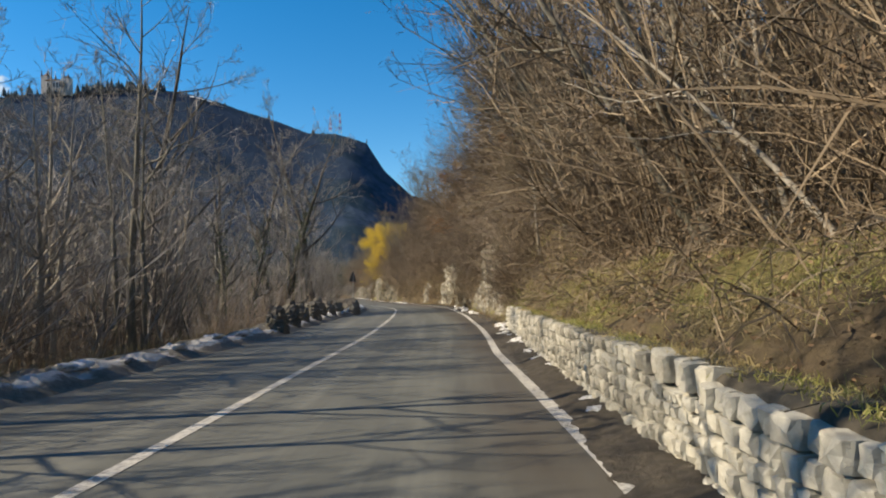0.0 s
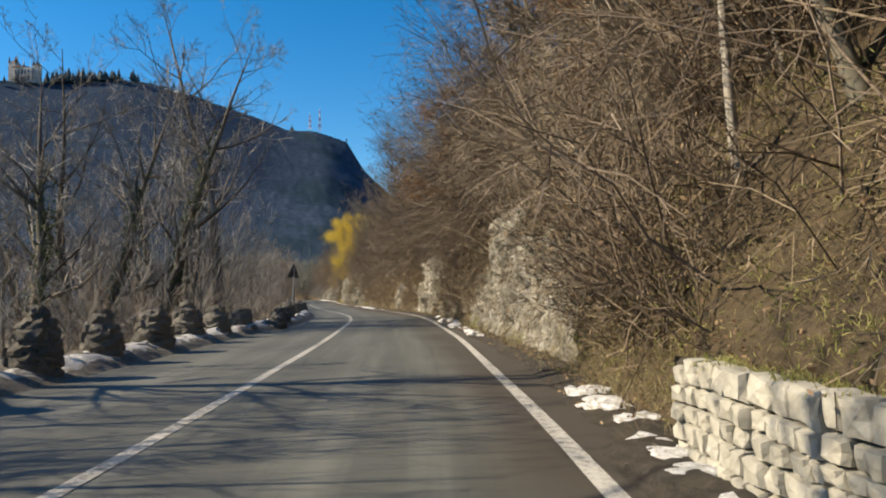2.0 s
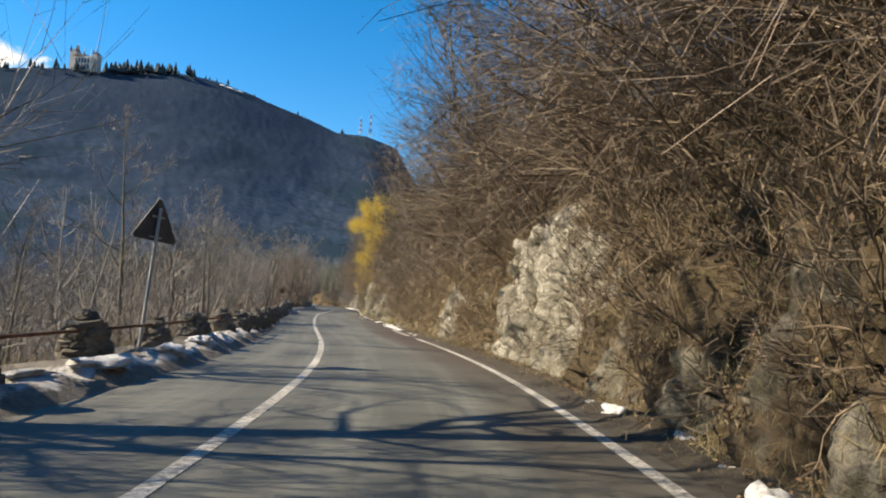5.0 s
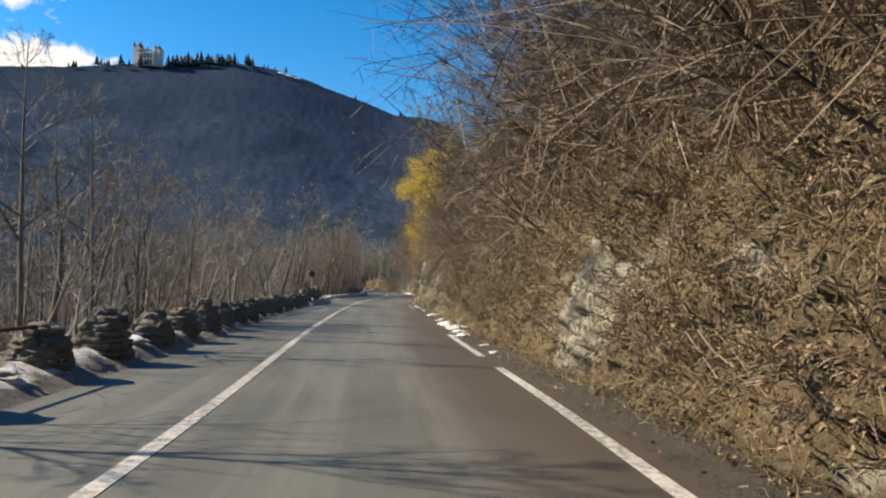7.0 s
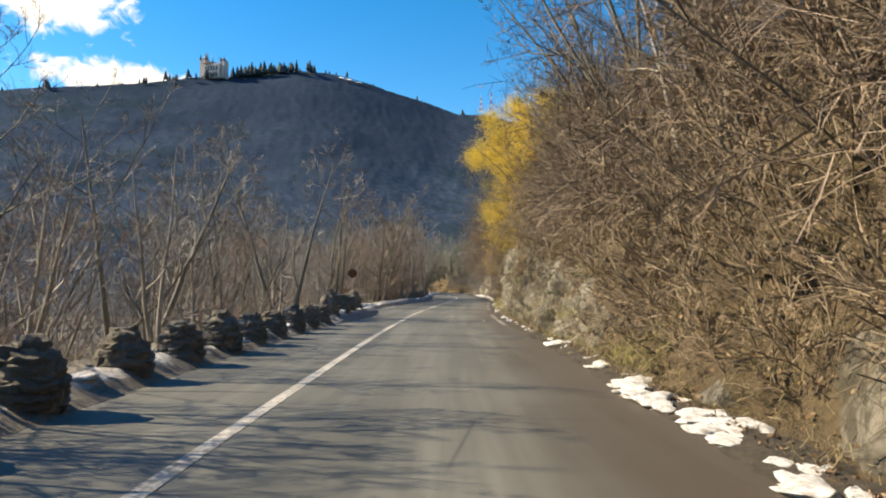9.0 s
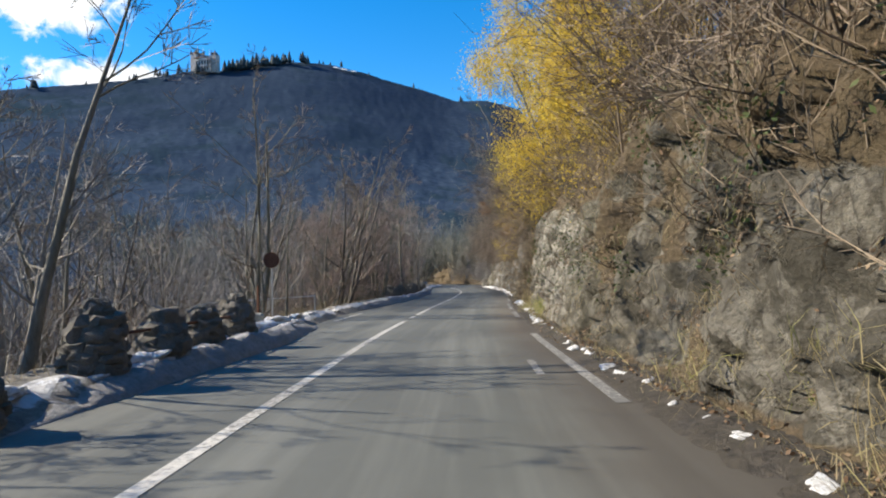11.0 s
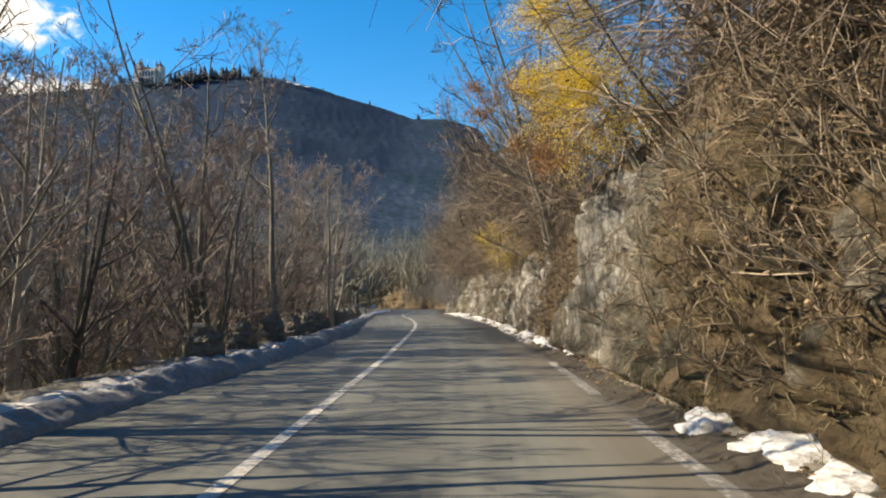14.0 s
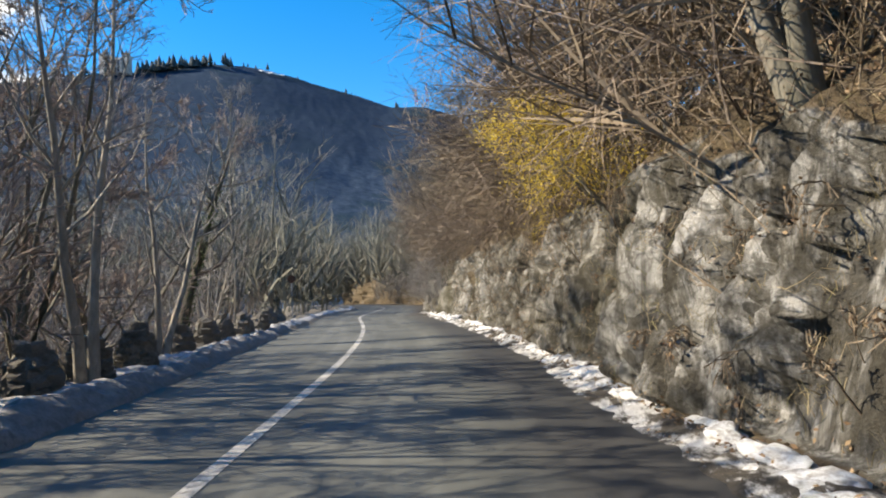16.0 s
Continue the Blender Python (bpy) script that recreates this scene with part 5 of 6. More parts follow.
# saplings between the trees on the river bank
y = gen.uniform(4, 150, 900)
o = known(EDGE_LEFT, y) - np.where(y > 100, gen.uniform(3.4, 13.0, len(y)), gen.uniform(2.2, 12.0, len(y)))
p = at_road(y, o, left_z(y, o) - 0.1)
thicket("river_bank_saplings", "thin bare saplings crowding the river bank", p, (0, 0, 1.0) + gen.normal(0, 0.16, p.shape), gen.uniform(2.2, 4.6, len(y)) * np.where((y > 48) & (y < 104), 0.75, np.where(y > 100, 0.8, 1.15)), TWIG_GREY, 10, 5, 0.3, 0.012, 0.17, seed=78)
# thin woods that crowd the river bank in the shade of the tall trees
y = np.concatenate([gen.uniform(-14, 22, 460), gen.uniform(36, 50, 150), gen.uniform(52, 104, 160), gen.uniform(103, 152, 640), gen.uniform(122, 150, 160)])
o = known(EDGE_LEFT, y) - np.where(y > 100, gen.uniform(5.0, 22.0, len(y)), gen.uniform(2.6, 20.0, len(y)))
p = at_road(y, o, left_z(y, o) - 0.2)
thicket("river_bank_wood", "dense grey-brown haze of thin bare trees on the river bank", p, (0, 0, 1.0) + gen.normal(0, 0.10, p.shape), gen.uniform(4.0, 9.5, len(y)) * np.where((y > 48) & (y < 104), 0.55, np.where(y > 100, 0.85, np.where(y < 24, 0.62, 1.0))), TWIG_GREY, 15, 5, 0.35, 0.024, 0.15, seed=69)
# low thicket whose shadow lies over the first stretch of road
y = gen.uniform(5, 21, 110)
o = known(EDGE_LEFT, y) - gen.uniform(1.9, 5.0, len(y))
p = at_road(y, o, left_z(y, o) - 0.2)
thicket("verge_thicket", "dense bare thicket of thin stems beside the verge", p, (0, 0, 1.0) + gen.normal(0, 0.13, p.shape), gen.uniform(3.2, 5.4, len(y)), TWIG_GREY, 18, 7, 0.3, 0.026, 0.15, seed=64)
# river side
y = np.concatenate([gen.uniform(2, 40, 700), gen.uniform(40, 108, 480), gen.uniform(104, 150, 520)])
o = known(EDGE_LEFT, y) - gen.uniform(1.7, 7.0, len(y))
p = at_road(y, o, left_z(y, o) - 0.1)
thicket("river_bank_brush", "dry bare brush along the river side of the verge", p, (0, 0, 1.0) + gen.normal(0, 0.3, p.shape), gen.uniform(0.9, 2.3, len(y)) * np.where((y > 40) & (y < 100), 0.7, np.where(y > 100, 0.75, 1.15)), TWIG_RED, 8, 4, 0.2, 0.008, seed=74, leafy=6000)


def scatter_leaves():
    p, out, y, v = bank_spots(42000, 1, 150, 0.02, 2.0, 0.05)
    near, _o, _y, _v = bank_spots(16000, 47, 66, 0.0, 1.3, 0.1)
    top, _o, _y, _v = bank_spots(6000, 114, 132, 0.9, 1.6, 0.6)
    gutter, _o, _y, _v = bank_spots(11000, 21, 140, -0.28, 0.06, 1.0)
    rusty, _o, _y, _v = bank_spots(6000, 29, 38, 0.45, 1.4, 0.6)
    q = np.concatenate([p, near, top, gutter, rusty])
    q = q + gen.normal(0, 0.03, q.shape) * (1, 1, 0.5) + (0, 0, 0.03)
    thing("leaf_litter", "fallen brown leaves strewn over the bank", "leaves", kind="stuff", me=mesh_of("leaf_litter", *flakes(q, 0.024, gen, 0.4), LITTER))


scatter_leaves()


def blades(name, label, p, length, material, seed, lean=0.5):
    gen = np.random.default_rng(seed)
    n = len(p)
    way = unit(np.array([0, 0, 1.0]) + gen.normal(0, lean, (n, 3)))
    ln = length * gen.uniform(0.5, 1.4, (n, 1))
    side = unit(np.cross(way, gen.normal(size=(n, 3)))) * 0.0027 * gen.uniform(0.7, 1.6, (n, 1))
    mid = p + way * ln * 0.55
    tip = p + unit(way + gen.normal(0, 0.35, (n, 3)) - (0, 0, 0.35)) * ln
    quad = np.stack([p - side, p + side, mid + side * 0.8, mid - side * 0.8], 1).reshape(-1, 3)
    end = np.stack([mid - side * 0.8, mid + side * 0.8, tip, tip - side * 0.1], 1).reshape(-1, 3)
    v, f = joined((quad, np.arange(4 * n).reshape(n, 4)), (end, np.arange(4 * n).reshape(n, 4)))
    return thing(name, label, "grass", kind="stuff", me=mesh_of(name, v, f, material))


def tufts(n, y0, y1, v0, v1, per, spread):
    p, _o, _y, _v = bank_spots(n, y0, y1, v0, v1, 0.5)
    p = p[fbm(p * 0.9 + 4, 3) > (0.47 if v0 > 0.9 else 0.3)]
    q = np.repeat(p, per, 0)
    return q + gen.normal(0, spread, q.shape) * (1, 1, 0.35)


blades("bank_grass", "sunlit olive-green grass on the bank above the stone wall", np.concatenate([tufts(2800, 1, 24, 0.98, 1.6, 18, 0.12), tufts(320, 20.3, 28, 0.0, 1.0, 18, 0.12), np.repeat(at_road(gen.uniform(1.5, 20, 420), gen.uniform(3.82, 4.15, 420), 0.655), 16, 0) + gen.normal(0, 0.06, (420 * 16, 3)) * (1, 1, 0.1)]), 0.075, GRASS, 81, 0.9)
blades("foot_grass", "green grass tufts at the foot of the cliff", np.concatenate([tufts(60, 93, 103, 0.0, 0.14, 70, 0.16), tufts(40, 72, 84, 0.0, 0.3, 50, 0.16), tufts(25, 29, 36, 0.0, 0.1, 50, 0.15)]), 0.30, GRASS, 82, 0.5)
blades("dry_grass", "dry straw-coloured grass along the foot of the bank", np.concatenate([tufts(700, 50, 72, 0.0, 1.2, 24, 0.16), tufts(180, 20, 30, 0.0, 0.8, 22, 0.15), tufts(160, 103, 110, 0.0, 0.8, 24, 0.15), tufts(140, 76, 84, 0.0, 0.7, 22, 0.14), tufts(420, 36, 50, 0.0, 1.1, 22, 0.14), tufts(300, 84, 93, 0.0, 1.1, 20, 0.14), tufts(120, 2, 22, 1.0, 1.9, 22, 0.14), tufts(800, 106, 140, 0.0, 1.4, 20, 0.14), tufts(420, 21, 112, -0.2, 0.04, 16, 0.12)]), 0.19, STRAW, 83, 0.8)
y = gen.uniform(5, 150, 900)
o = known(EDGE_LEFT, y) - gen.uniform(0.7, 3.0, len(y))
q = np.repeat(at_road(y, o, left_z(y, o)), 14, 0)
blades("verge_grass", "dry grass along the river side of the verge", q + gen.normal(0, 0.12, q.shape) * (1, 1, 0.2), 0.28, STRAW, 84, 0.6)


def make_rock_ivy():
    p, _o, _y, _v = bank_spots(60, 76, 104, 0.3, 1.2, 1.0)
    p2, _o, _y, _v = bank_spots(30, 22, 60, 0.5, 1.6, 1.0)
    q = np.repeat(np.concatenate([p, p2]), 110, 0)
    q = q + gen.normal(0, 0.22, q.shape) * (0.6, 1, 1)
    thing("rock_ivy", "patches of dark ivy clinging to the cliff", "ivy", kind="stuff", me=mesh_of("rock_ivy", *flakes(q, 0.034, gen), IVY))


make_rock_ivy()


# ---------------------------------------------------------------- verge furniture
def pillow_meshes(name, count, material, seed, rough=0.12, inset=(0.62, 0.8)):
    """Rough-hewn stones, one unit in size, faced to -x."""
    gen = np.random.default_rng(seed)
    made = []
    for _ in range(count):
        corner = np.array([(-0.5, -0.5), (0.5, -0.5), (0.5, 0.5), (-0.5, 0.5)])
        mid = np.array([(0, -0.5), (0.5, 0), (0, 0.5), (-0.5, 0)])
        ring = np.stack([corner, mid], 1).reshape(-1, 2)
        ring = ring * (0.95 + gen.uniform(-rough, 0.03, (8, 1)))
        back = np.column_stack([np.full(8, 0.5), ring])
        front = np.column_stack([gen.uniform(-0.30, -0.12, 8), ring])
        face = np.column_stack([gen.uniform(-0.5, -0.34, 8), ring * gen.uniform(*inset, (8, 1)) + gen.normal(0, 0.02, (8, 2))])
        verts = np.concatenate([back, front, face, [[-0.46 + gen.uniform(-0.08, 0.05), gen.normal(0, 0.06), gen.normal(0, 0.06)]]])
        i, j = np.arange(8), (np.arange(8) + 1) % 8
        faces = [(a, b, b + 8, a + 8) for a, b in zip(i, j)] + [(a + 8, b + 8, b + 16, a + 16) for a, b in zip(i, j)]
        faces += [(a + 16, b + 16, 24) for a, b in zip(i, j)]
        me = bpy.data.meshes.new(name)
        me.from_pydata(verts.tolist(), [], [tuple(int(x) for x in q) for q in faces])
        me.materials.append(material)
        made.append(me)
    return made


POST_PIECES = pillow_meshes("post_stone", 8, POST_STONE, 90, 0.26, (0.5, 0.78))


def make_post(seed, height):
    gen = np.random.default_rng(seed)
    ob = thing("stone_post", "squat round-topped rubble-stone guard post on the verge", "post", "stone guard posts")

    def girth(z):
        return 0.30 - 0.05 * max(0.0, z / height) - 0.13 * max(0.0, z / height) ** 4

    bm = bmesh.new()
    for k in range(5):
        z0, z1 = -0.2 + (height + 0.17) * k / 5, -0.2 + (height + 0.17) * (k + 1) / 5
        rod(bm, (0, 0, z0), (0, 0, z1), girth(z0) - 0.03, girth(z1) - 0.03, 14)
    part("core", bm, POST_STONE, ob, "rubble and mortar core")
    z, course = -0.1, 0
    while z < height - 0.06:
        h = gen.uniform(0.11, 0.2)
        r = girth(z + h / 2)
        count = 7 if r > 0.24 else 5
        for i in range(count):
            a = 360 * (i + 0.5 * (course % 2)) / count + gen.normal(0, 12)
            st = under("stone", POST_PIECES[gen.integers(0, 8)], ob)
            st.matrix_basis = pose(0, 0, z + h / 2 + gen.normal(0, 0.025), 0, 0, a) @ pose(-r + 0.07 + gen.normal(0, 0.008), 0, 0, gen.normal(0, 16), gen.normal(0, 5), gen.normal(0, 6)) @ Matrix.Diagonal((0.16, 2 * math.pi * r / count * gen.uniform(0.85, 1.1), h * gen.uniform(1.1, 1.45), 1))
        z += h
        course += 1
    for i in range(3):
        st = under("cap_stone", POST_PIECES[gen.integers(0, 8)], ob)
        st.matrix_basis = pose(0, 0, height - 0.02, 0, 0, 120 * i + gen.normal(0, 15)) @ pose(-0.05, 0, 0, 0, 72, gen.normal(0, 10)) @ Matrix.Diagonal((0.15, 0.19, 0.18, 1))
    return ob


POSTS = [make_post(101, 0.68), make_post(102, 0.74), make_post(103, 0.62)]
spots = [(22.3, -2.95), (24.9, -3.1), (27.1, -3.15), (29.3, -3.1), (31.9, -3.25), (34.0, -3.1), (36.2, -2.9), (38.7, -2.25), (41.1, -2.45), (44.0, -2.65), (46.9, -2.85), (49.4, -2.75), (52.0, -2.7), (54.4, -2.5), (56.4, -2.35), (58.4, -2.25), (59.9, -2.15)]
spots += [(61.6 + 1.62 * i, -2.05) for i in range(6)] + [(71.7 + 1.63 * i, -2.2) for i in range(8)] + [(85.3, -2.4), (86.8, -2.3), (88.2, -2.3), (89.7, -2.35)]
spots += [(112.5, -2.4), (114.8, -2.5), (117.0, -2.5), (119.8, -2.6), (121.4, -2.5), (122.7, -2.5), (124.0, -2.55), (125.4, -2.6), (127.1, -2.7), (129.5, -2.85), (131.6, -2.9), (133.4, -3.0), (135.2, -2.9), (137.4, -2.8), (139.6, -2.8), (142.0, -2.8)]
gen = np.random.default_rng(95)
tops = []
for i, (y, o) in enumerate(spots):
    o -= 0.65 if y > 110 else 0.0
    p = beside(y, o, float(left_z(y, o)) - 0.02)
    ob = POSTS[i % 3]
    tall = 1.0 if 84 < y < 91 else 0.66 if 57 < y < 84 else 1.0 if y < 36 else 0.78 if y < 57 else 0.9
    m = pose(*p, gen.normal(0, 3), gen.normal(0, 3), gen.uniform(0, 360)) @ Matrix.Diagonal((*(2 * (1.1 if 84 < y < 91 else 1.18 if y < 36 else 0.98,)), tall, 1))
    if i < 3:
        ob.matrix_basis = m
    else:
        copy_thing(ob, m @ Matrix.Scale(gen.uniform(0.92, 1.06), 4))
    tops.append((y, p))
for (ya, a), (yb, b) in zip(tops, tops[1:]):
    if yb - ya < 3.2 and (38 < ya < 57 or 84 < ya < 91):
        bm = bmesh.new()
        rod(bm, a + (0, 0, 0.42), b + (0, 0, 0.42), 0.022, 0.022, 8)
        ob = thing("iron_rail", "thin rusty iron rail between two stone posts", "rail", "iron rails")
        part("bar", bm, RUST, ob)


def make_triangle_sign():
    p = np.array([-5.15, 49.0, 0.0])
    ob = thing("road_sign", "triangular road sign seen from its dark back", "road sign")
    ob.matrix_basis = pose(*p, 0, 4, 62)
    bm = bmesh.new()
    rod(bm, (0, 0, -0.6), (0, 0, 2.55), 0.03, 0.03, 12)
    part("pole", bm, STEEL, ob, "grey steel pole")
    bm = bmesh.new()
    bmesh.ops.create_cone(bm, cap_ends=True, segments=3, radius1=0.52, radius2=0.52, depth=0.025, matrix=pose(0, 0.05, 2.25, 90, 0, 0))
    bmesh.ops.bevel(bm, geom=[e for e in bm.edges if abs(e.verts[0].co.y - e.verts[1].co.y) > 0.02], offset=0.05, segments=3, affect="EDGES")
    plate = part("plate", bm, SIGN_BACK, ob, "dark grey sign back")
    for z in (2.05, 2.4):
        bm = bmesh.new()
        box(bm, (0.22, 0.05, 0.03), (0, 0.03, z), 0.004)
        part("clamp", bm, STEEL, plate)


make_triangle_sign()


def make_rusty_sign(y, o, height, turn):
    ob = thing("road_sign", "rust-brown round road sign on a thin pale pole", "road sign")
    ob.matrix_basis = pose(*at_road(y, o, float(left_z(y, o))), 0, 0, turn)
    bm = bmesh.new()
    rod(bm, (0, 0, -0.3), (0, 0, height), 0.02, 0.02, 10)
    part("pole", bm, STEEL, ob, "pale thin metal pole")
    bm = bmesh.new()
    bmesh.ops.create_cone(bm, cap_ends=True, segments=32, radius1=0.21, radius2=0.21, depth=0.018, matrix=pose(0, -0.04, height - 0.2, 90, 0, 0))
    disc = part("disc", bm, RUST, ob, "rust-brown disc")
    for z in (-0.28, -0.12):
        bm = bmesh.new()
        box(bm, (0.1, 0.04, 0.025), (0, -0.012, height + z), 0.003)
        part("clamp", bm, STEEL, disc)


make_rusty_sign(95.6, -3.35, 1.8, 15)
make_rusty_sign(152.0, -3.6, 2.3, 15)


def make_gate():
    """A pipe railing that runs back from the road by the old lay-by."""
    a, b, c = at_road(96.3, -4.0, -0.15), at_road(95.1, -3.55, -0.05), at_road(99.6, -3.3, 0.0)
    ob = thing("pipe_railing", "thin rusty pipe railing at the edge of the drop", "railing")
    for q, h in ((a, 1.2), (a * 0.66 + b * 0.34, 1.15), (a * 0.33 + b * 0.67, 1.15), (b, 1.15), (c, 0.75)):
        bm = bmesh.new()
        rod(bm, q - np.array([0, 0, 0.3]), q + np.array([0, 0, h]), 0.022, 0.022, 8)
        part("upright", bm, RUST if h > 1 else STEEL, ob)
    for h in (0.45, 0.8, 1.1):
        bm = bmesh.new()
        rod(bm, a + (0, 0, h), b + (0, 0, h), 0.014, 0.014, 6)
        part("cross_bar", bm, RUST, ob)
    d = at_road(99.0, -7.0, -0.6)
    bm = bmesh.new()
    rod(bm, c + (0, 0, 0.7), d + (0, 0, 1.15), 0.018, 0.018, 6)
    part("hand_rail", bm, STEEL, ob, "pale hand rail")


make_gate()
bm = bmesh.new()
box(bm, (0.42, 0.34, 0.34), (0, 0, 0.12), 0.05)
for v in bm.verts:
    v.co += Vector((math.sin(31 * v.co.y + 7 * v.co.z), math.sin(23 * v.co.z + 5 * v.co.x), math.sin(29 * v.co.x + 3 * v.co.y))) * 0.022
block = thing("stone_block", "pale rough limestone block beside the rusty railing", "stone")
part("block", bm, WALL_STONE, block)
block.matrix_basis = pose(*at_road(94.7, -3.45, 0.12), 4, -6, 20)


def make_kerb():
    y = np.linspace(99.5, 113, 40)
    sec = [(-0.30, 0.0), (-0.27, 0.06), (-0.24, 0.075), (-0.13, 0.08), (-0.09, 0.05), (-0.05, 0.0)]
    o = np.stack([known(FOOT_RIGHT, y) + s[0] + 0.12 for s in sec], 1)
    z = np.broadcast_to([s[1] for s in sec], o.shape)
    p = at_road(np.broadcast_to(y[:, None], o.shape), o, z).reshape(-1, 3)
    p[:, 2] = p[:, 2] * np.clip(np.minimum(p[:, 1] - 99.4, 112.4 - p[:, 1]) / 0.8, -0.2, 1) + 0.06 * (fbm(p * 2.5, 3) - 0.5)
    thing("kerb", "low worn concrete kerb under the cliff", "kerb", kind="structure", me=mesh_of("kerb", p, grid_faces(*o.shape), CONCRETE))


make_kerb()


# ---------------------------------------------------------------- old snow
def make_lump(seed):
    gen = np.random.default_rng(seed)
    bm = bmesh.new()
    bmesh.ops.create_icosphere(bm, subdivisions=3, radius=0.5)
    v = np.array([x.co[:] for x in bm.verts])
    d = 1 + 1.7 * (fbm(v * 2.6 + seed, 3) - 0.5) + 0.16 * (blocks(v * 5 + seed)[0] - 0.5) + 0.55 * (fbm(v * 8 + seed, 3) - 0.5)
    for x, k in zip(bm.verts, d):
        x.co = x.co * float(k)
        x.co.z = max(x.co.z, -0.12) + 0.06 * float(fbm(np.array([[x.co.x * 8, x.co.y * 8, seed]]), 2)[0] - 0.5)
    me = bpy.data.meshes.new("snow_lump")
    bm.to_mesh(me)
    bm.free()
    me.materials.append(SNOW)
    for f in me.polygons:
        f.use_smooth = True
    return me


LUMPS = [make_lump(s) for s in (1, 2, 3, 4, 5)]


def heap(y, o, z, wide, along, high, label, group):
    ob = thing("snow_lump", label, "snow", group, me=LUMPS[gen.integers(0, 5)])
    s = float(np.interp(y, RY, RS))
    ob.matrix_basis = pose(*at_road(y, o, z), 0, 0, math.degrees(math.atan(-s)) + gen.normal(0, 14)) @ Matrix.Diagonal((wide, along, high, 1))


gen = np.random.default_rng(99)
for y0, y1, step, wide, high, off in ((8, 20, 0.5, 0.30, 0.11, -0.25), (20, 23.6, 0.5, 0.30, 0.12, -0.15), (32.5, 39.5, 0.3, 0.25, 0.13, -0.24), (39.5, 47, 1.3, 0.28, 0.2, -0.2), (63, 68, 1.5, 0.3, 0.10, -0.35), (68.2, 72.4, 0.4, 0.32, 0.11, -0.32), (68, 82, 0.9, 0.34, 0.12, -0.15),
                                      (82, 98, 0.5, 0.15, 0.10, -0.2), (98.5, 101, 0.5, 0.26, 0.16, -0.2), (103.6, 107.4, 0.4, 0.32, 0.2, -0.12), (107.5, 114, 0.7, 0.20, 0.14, -0.05), (114, 138, 0.24, 0.30, 0.16, -0.05), (138, 152, 0.9, 0.4, 0.26, 0.0)):
    y = y0
    while y < y1:
        k = gen.uniform(0.5, 1.5)
        heap(y, float(known(FOOT_RIGHT, y)) + off + gen.normal(0, 0.06), 0.015, wide * k, wide * k * gen.uniform(0.9, 1.7), high * k, "lump of old dirty snow at the foot of the cliff", "snow heaps under the cliff")
        y += step * gen.uniform(0.5, 1.6)
for y0, y1, step, wide, high, off in ((6, 58, 2.0, 0.3, 0.14, -0.5), (58, 85, 2.0, 0.3, 0.12, -0.45), (85, 90, 0.8, 0.34, 0.16, -0.45), (90, 96.5, 0.7, 0.3, 0.2, -0.55), (96.5, 102, 0.8, 0.24, 0.10, -0.42)):
    y = y0
    while y < y1:
        k = gen.uniform(0.5, 1.5)
        o = float(known(EDGE_LEFT, y)) + off + gen.normal(0, 0.08)
        heap(y, o, float(left_z(y, o)) + 0.015, wide * k, wide * k * gen.uniform(1.2, 2.6), high * k, "streak of old dirty snow along the verge", "snow along the verge")
        y += step * gen.uniform(0.5, 1.6)


# long banks of snow that the plough has thrown up along the verge
BERM_STEPS = np.array([0.0, 0.05, 0.12, 0.2, 0.28, 0.36, 0.44, 0.54, 0.66, 0.85, 1.05])
BERM_RISE = np.array([-0.04, 0.07, 0.15, 0.23, 0.30, 0.34, 0.35, 0.33, 0.27, 0.12, -0.1])


def make_berm(y0, y1, foot, tall, seed):
    y = np.arange(y0, y1, 0.09)
    yy = np.broadcast_to(y[:, None], (len(y), len(BERM_STEPS)))
    st = np.broadcast_to(BERM_STEPS, yy.shape)
    swell = 0.75 + 0.6 * (fbm(np.stack([y * 0.45, 0 * y, 0 * y + seed], 1), 3) - 0.2)
    ends = np.clip(np.minimum(y - y0, y1 - y) / 3.0, 0, 1) ** 0.7
    rise = np.where(BERM_RISE > 0, BERM_RISE * (swell * ends * tall)[:, None], BERM_RISE)
    p = at_road(yy, known(foot, yy) - st * (0.7 + 0.3 * swell[:, None]), rise).reshape(-1, 3)
    inner = (np.clip(st * 8, 0, 1) * np.clip((1.05 - st) * 5, 0, 1) * ends[:, None]).ravel()
    p[:, 2] += inner * (0.16 * (fbm(p * 3 + seed, 3) - 0.5) + 0.14 * (fbm(p * 9, 3) - 0.5))
    p[:, 0] += inner * (0.22 * (fbm(p * 2.2 + 7, 3) - 0.5) + 0.10 * (fbm(p * 8 + 3, 2) - 0.5))
    me = mesh_of("snow_bank", p, grid_faces(*yy.shape)[:, ::-1], PLOUGHED, True)
    crest = np.clip(1.15 - np.abs(st.ravel() - 0.45) / 0.28, 0, 1)
    me.attributes.new("crest", "FLOAT", "POINT").data.foreach_set("value", crest.astype(np.float32))
    thing("snow_bank", "long ploughed bank of grey dirty snow with a whiter crest", "snow bank", kind="structure", me=me)


make_berm(83.5, 95.6, ((83, -1.75), (87, -1.6), (91, -1.5), (94.8, -1.9), (96, -2.2)), 0.75, 3)
make_berm(102.8, 147.0, ((102, -2.65), (106, -2.4), (112, -2.15), (119, -2.1), (123, -2.05), (126, -2.2), (131, -2.5), (140, -2.6), (147, -2.2)), 0.72, 8)


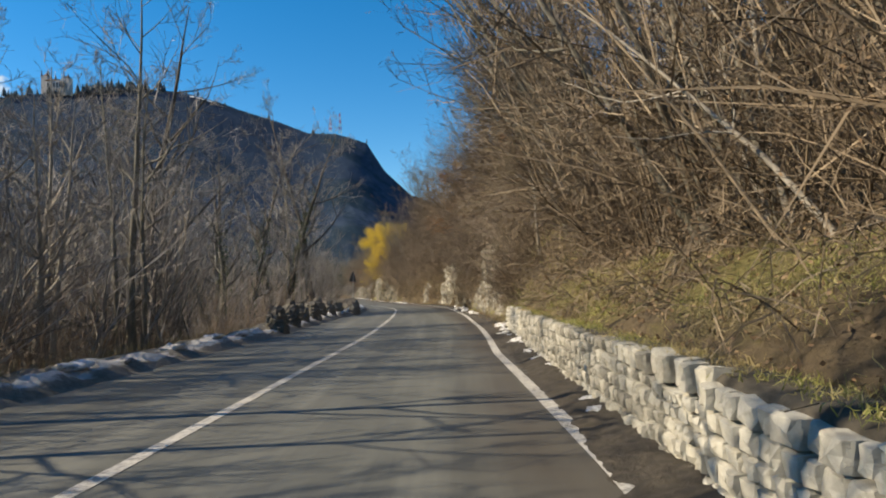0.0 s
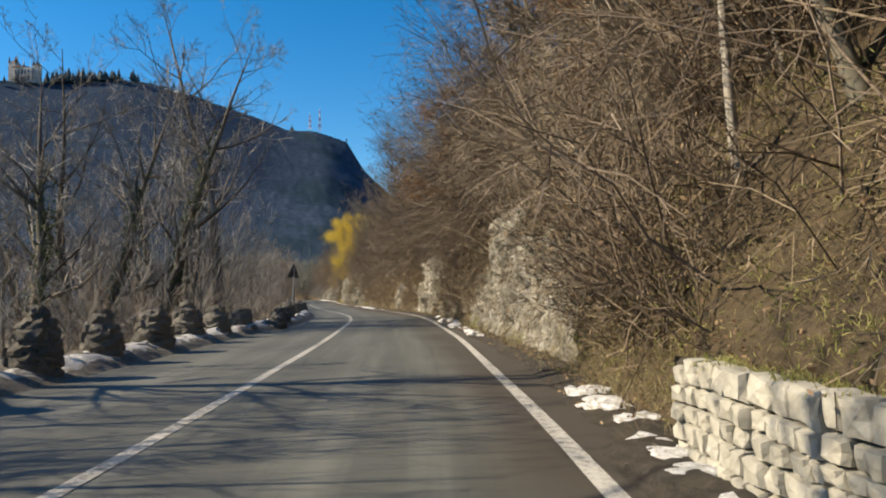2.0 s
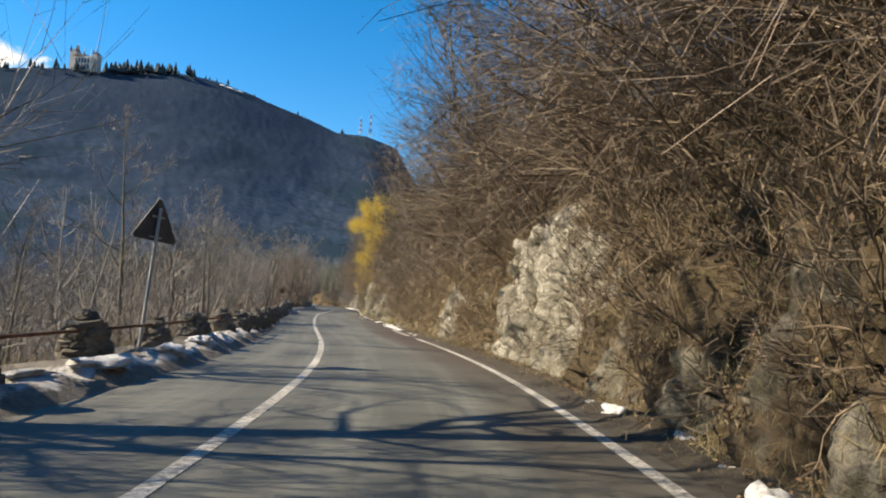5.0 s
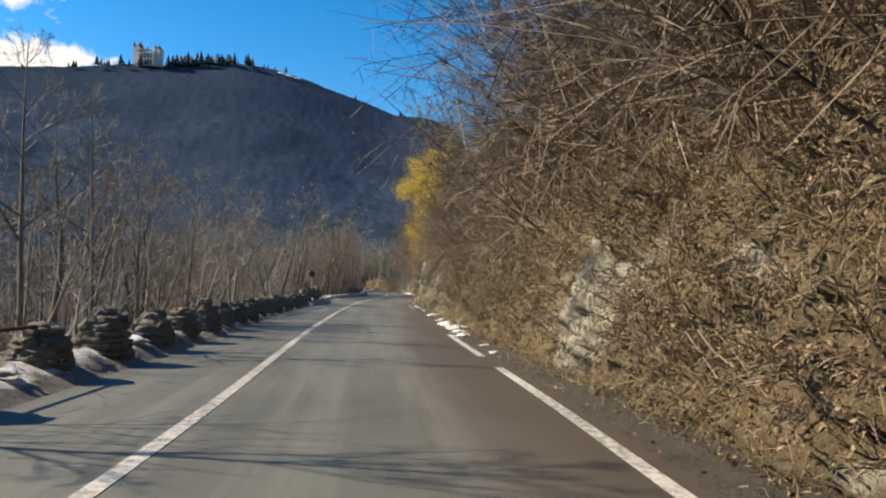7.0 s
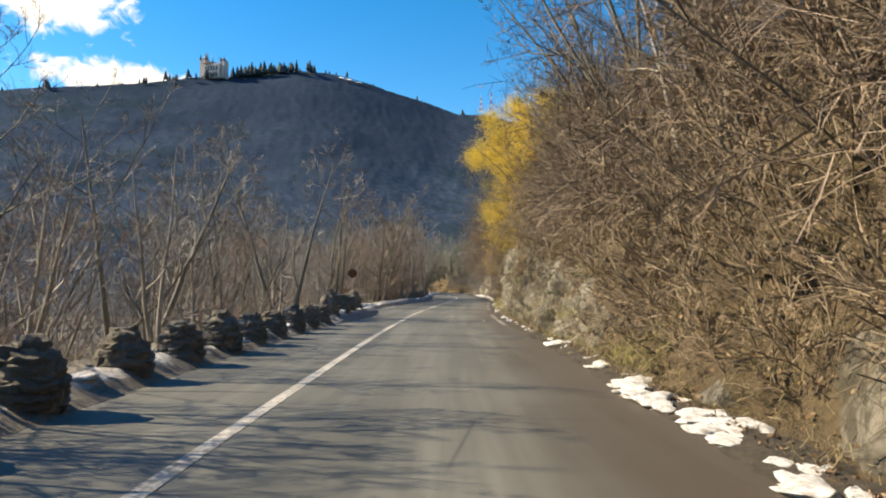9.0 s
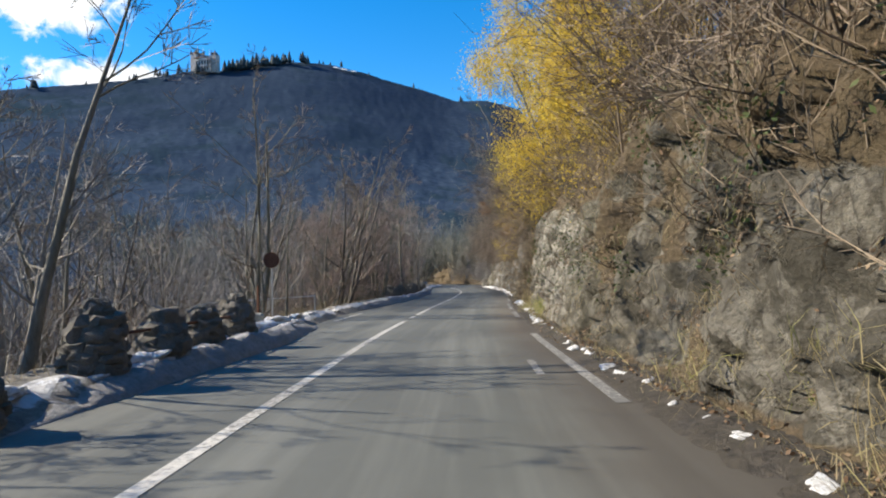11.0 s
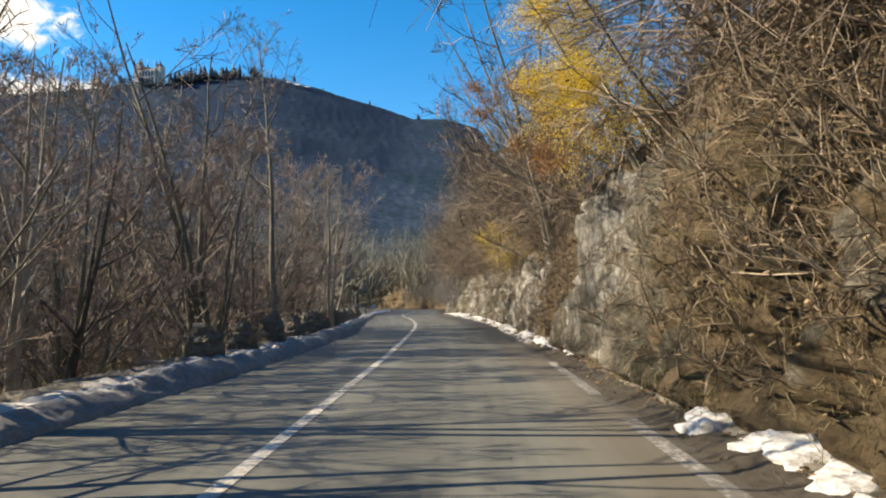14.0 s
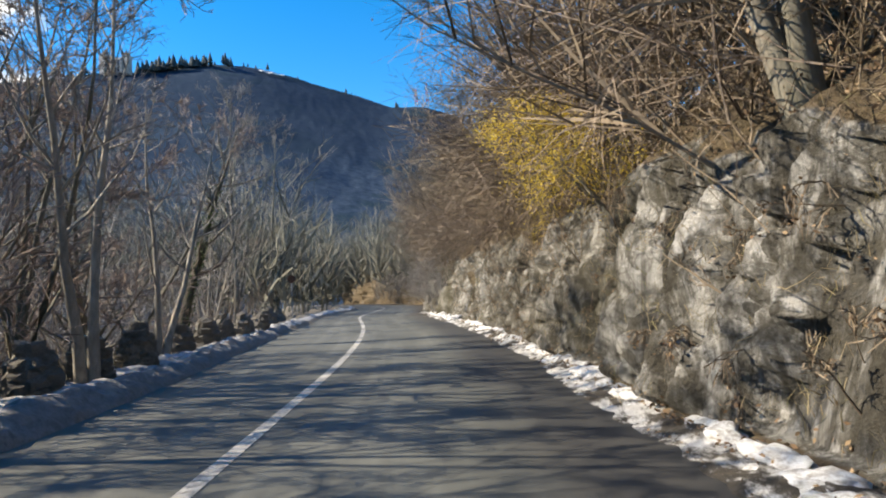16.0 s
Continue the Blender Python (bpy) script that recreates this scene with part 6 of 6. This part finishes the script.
# ---------------------------------------------------------------- stone wall
def make_wall():
    ob = thing("retaining_wall", "low dry-laid beige stone retaining wall below the grass bank", "wall", kind="structure")
    y = np.linspace(-3, 20.2, 60)
    front = np.where(y < 15.6, 3.74, 3.84)
    sec_o = np.stack([front, front + 0.01, front + 0.05, front + 0.35], 1)
    sec_z = np.broadcast_to([-0.05, 0.62, 0.65, 0.66], sec_o.shape)
    p = at_road(np.broadcast_to(y[:, None], sec_o.shape), sec_o, sec_z).reshape(-1, 3)
    end = at_road(20.2, np.array([3.84, 4.6]), 0.0)
    core = mesh_of("core", p, grid_faces(*sec_o.shape), MORTAR)
    under("core", core, ob, "dark earth and mortar in the joints")
    bm = bmesh.new()
    q = [bm.verts.new(v) for v in (tuple(end[0]), tuple(end[1]), (end[1][0], end[1][1], 0.6), (end[0][0], end[0][1], 0.66))]
    bm.faces.new(q)
    part("end_face", bm, MORTAR, ob)
    pieces = pillow_meshes("stone", 14, WALL_STONE, 91, 0.16, (0.78, 0.93))
    gen = np.random.default_rng(92)
    rest = []
    y = 1.5
    while y < 20.0:
        length = min(gen.uniform(0.7, 1.5), 20.1 - y)
        z, top = 0.0, 0.64 + gen.uniform(-0.03, 0.06)
        while z < top - 0.04:
            h = min(gen.uniform(0.085, 0.15), top - z)
            if top - z - h < 0.07:
                h = top - z
            a = y
            while a < y + length - 0.02:
                w = h * gen.uniform(0.75, 1.55)
                if y + length - a - w < 0.09:
                    w = y + length - a
                c = a + w / 2
                o = (3.74 if c < 15.6 else 3.84) + gen.normal(0, 0.014)
                s = float(np.interp(c, RY, RS))
                m = pose(*at_road(c, o, z + h / 2), gen.normal(0, 4), gen.normal(0, 2), math.degrees(math.atan(-s)) + gen.normal(0, 2)) @ Matrix.Diagonal((0.15, w * 0.97, h * 0.99, 1))
                me = pieces[gen.integers(0, 14)]
                if 6.2 < c < 16.5:
                    under("stone", me, ob).matrix_basis = m
                else:
                    rest.append((me, m))
                a += w
            z += h
        y += length
    bm = bmesh.new()
    for me, m in rest:
        n = len(bm.verts)
        bm.from_mesh(me)
        bm.verts.ensure_lookup_table()
        for v in bm.verts[n:]:
            v.co = m @ v.co
    part("further_stones", bm, WALL_STONE, ob, "more beige stones at the ends of the wall")["kind"] = "stuff"


make_wall()
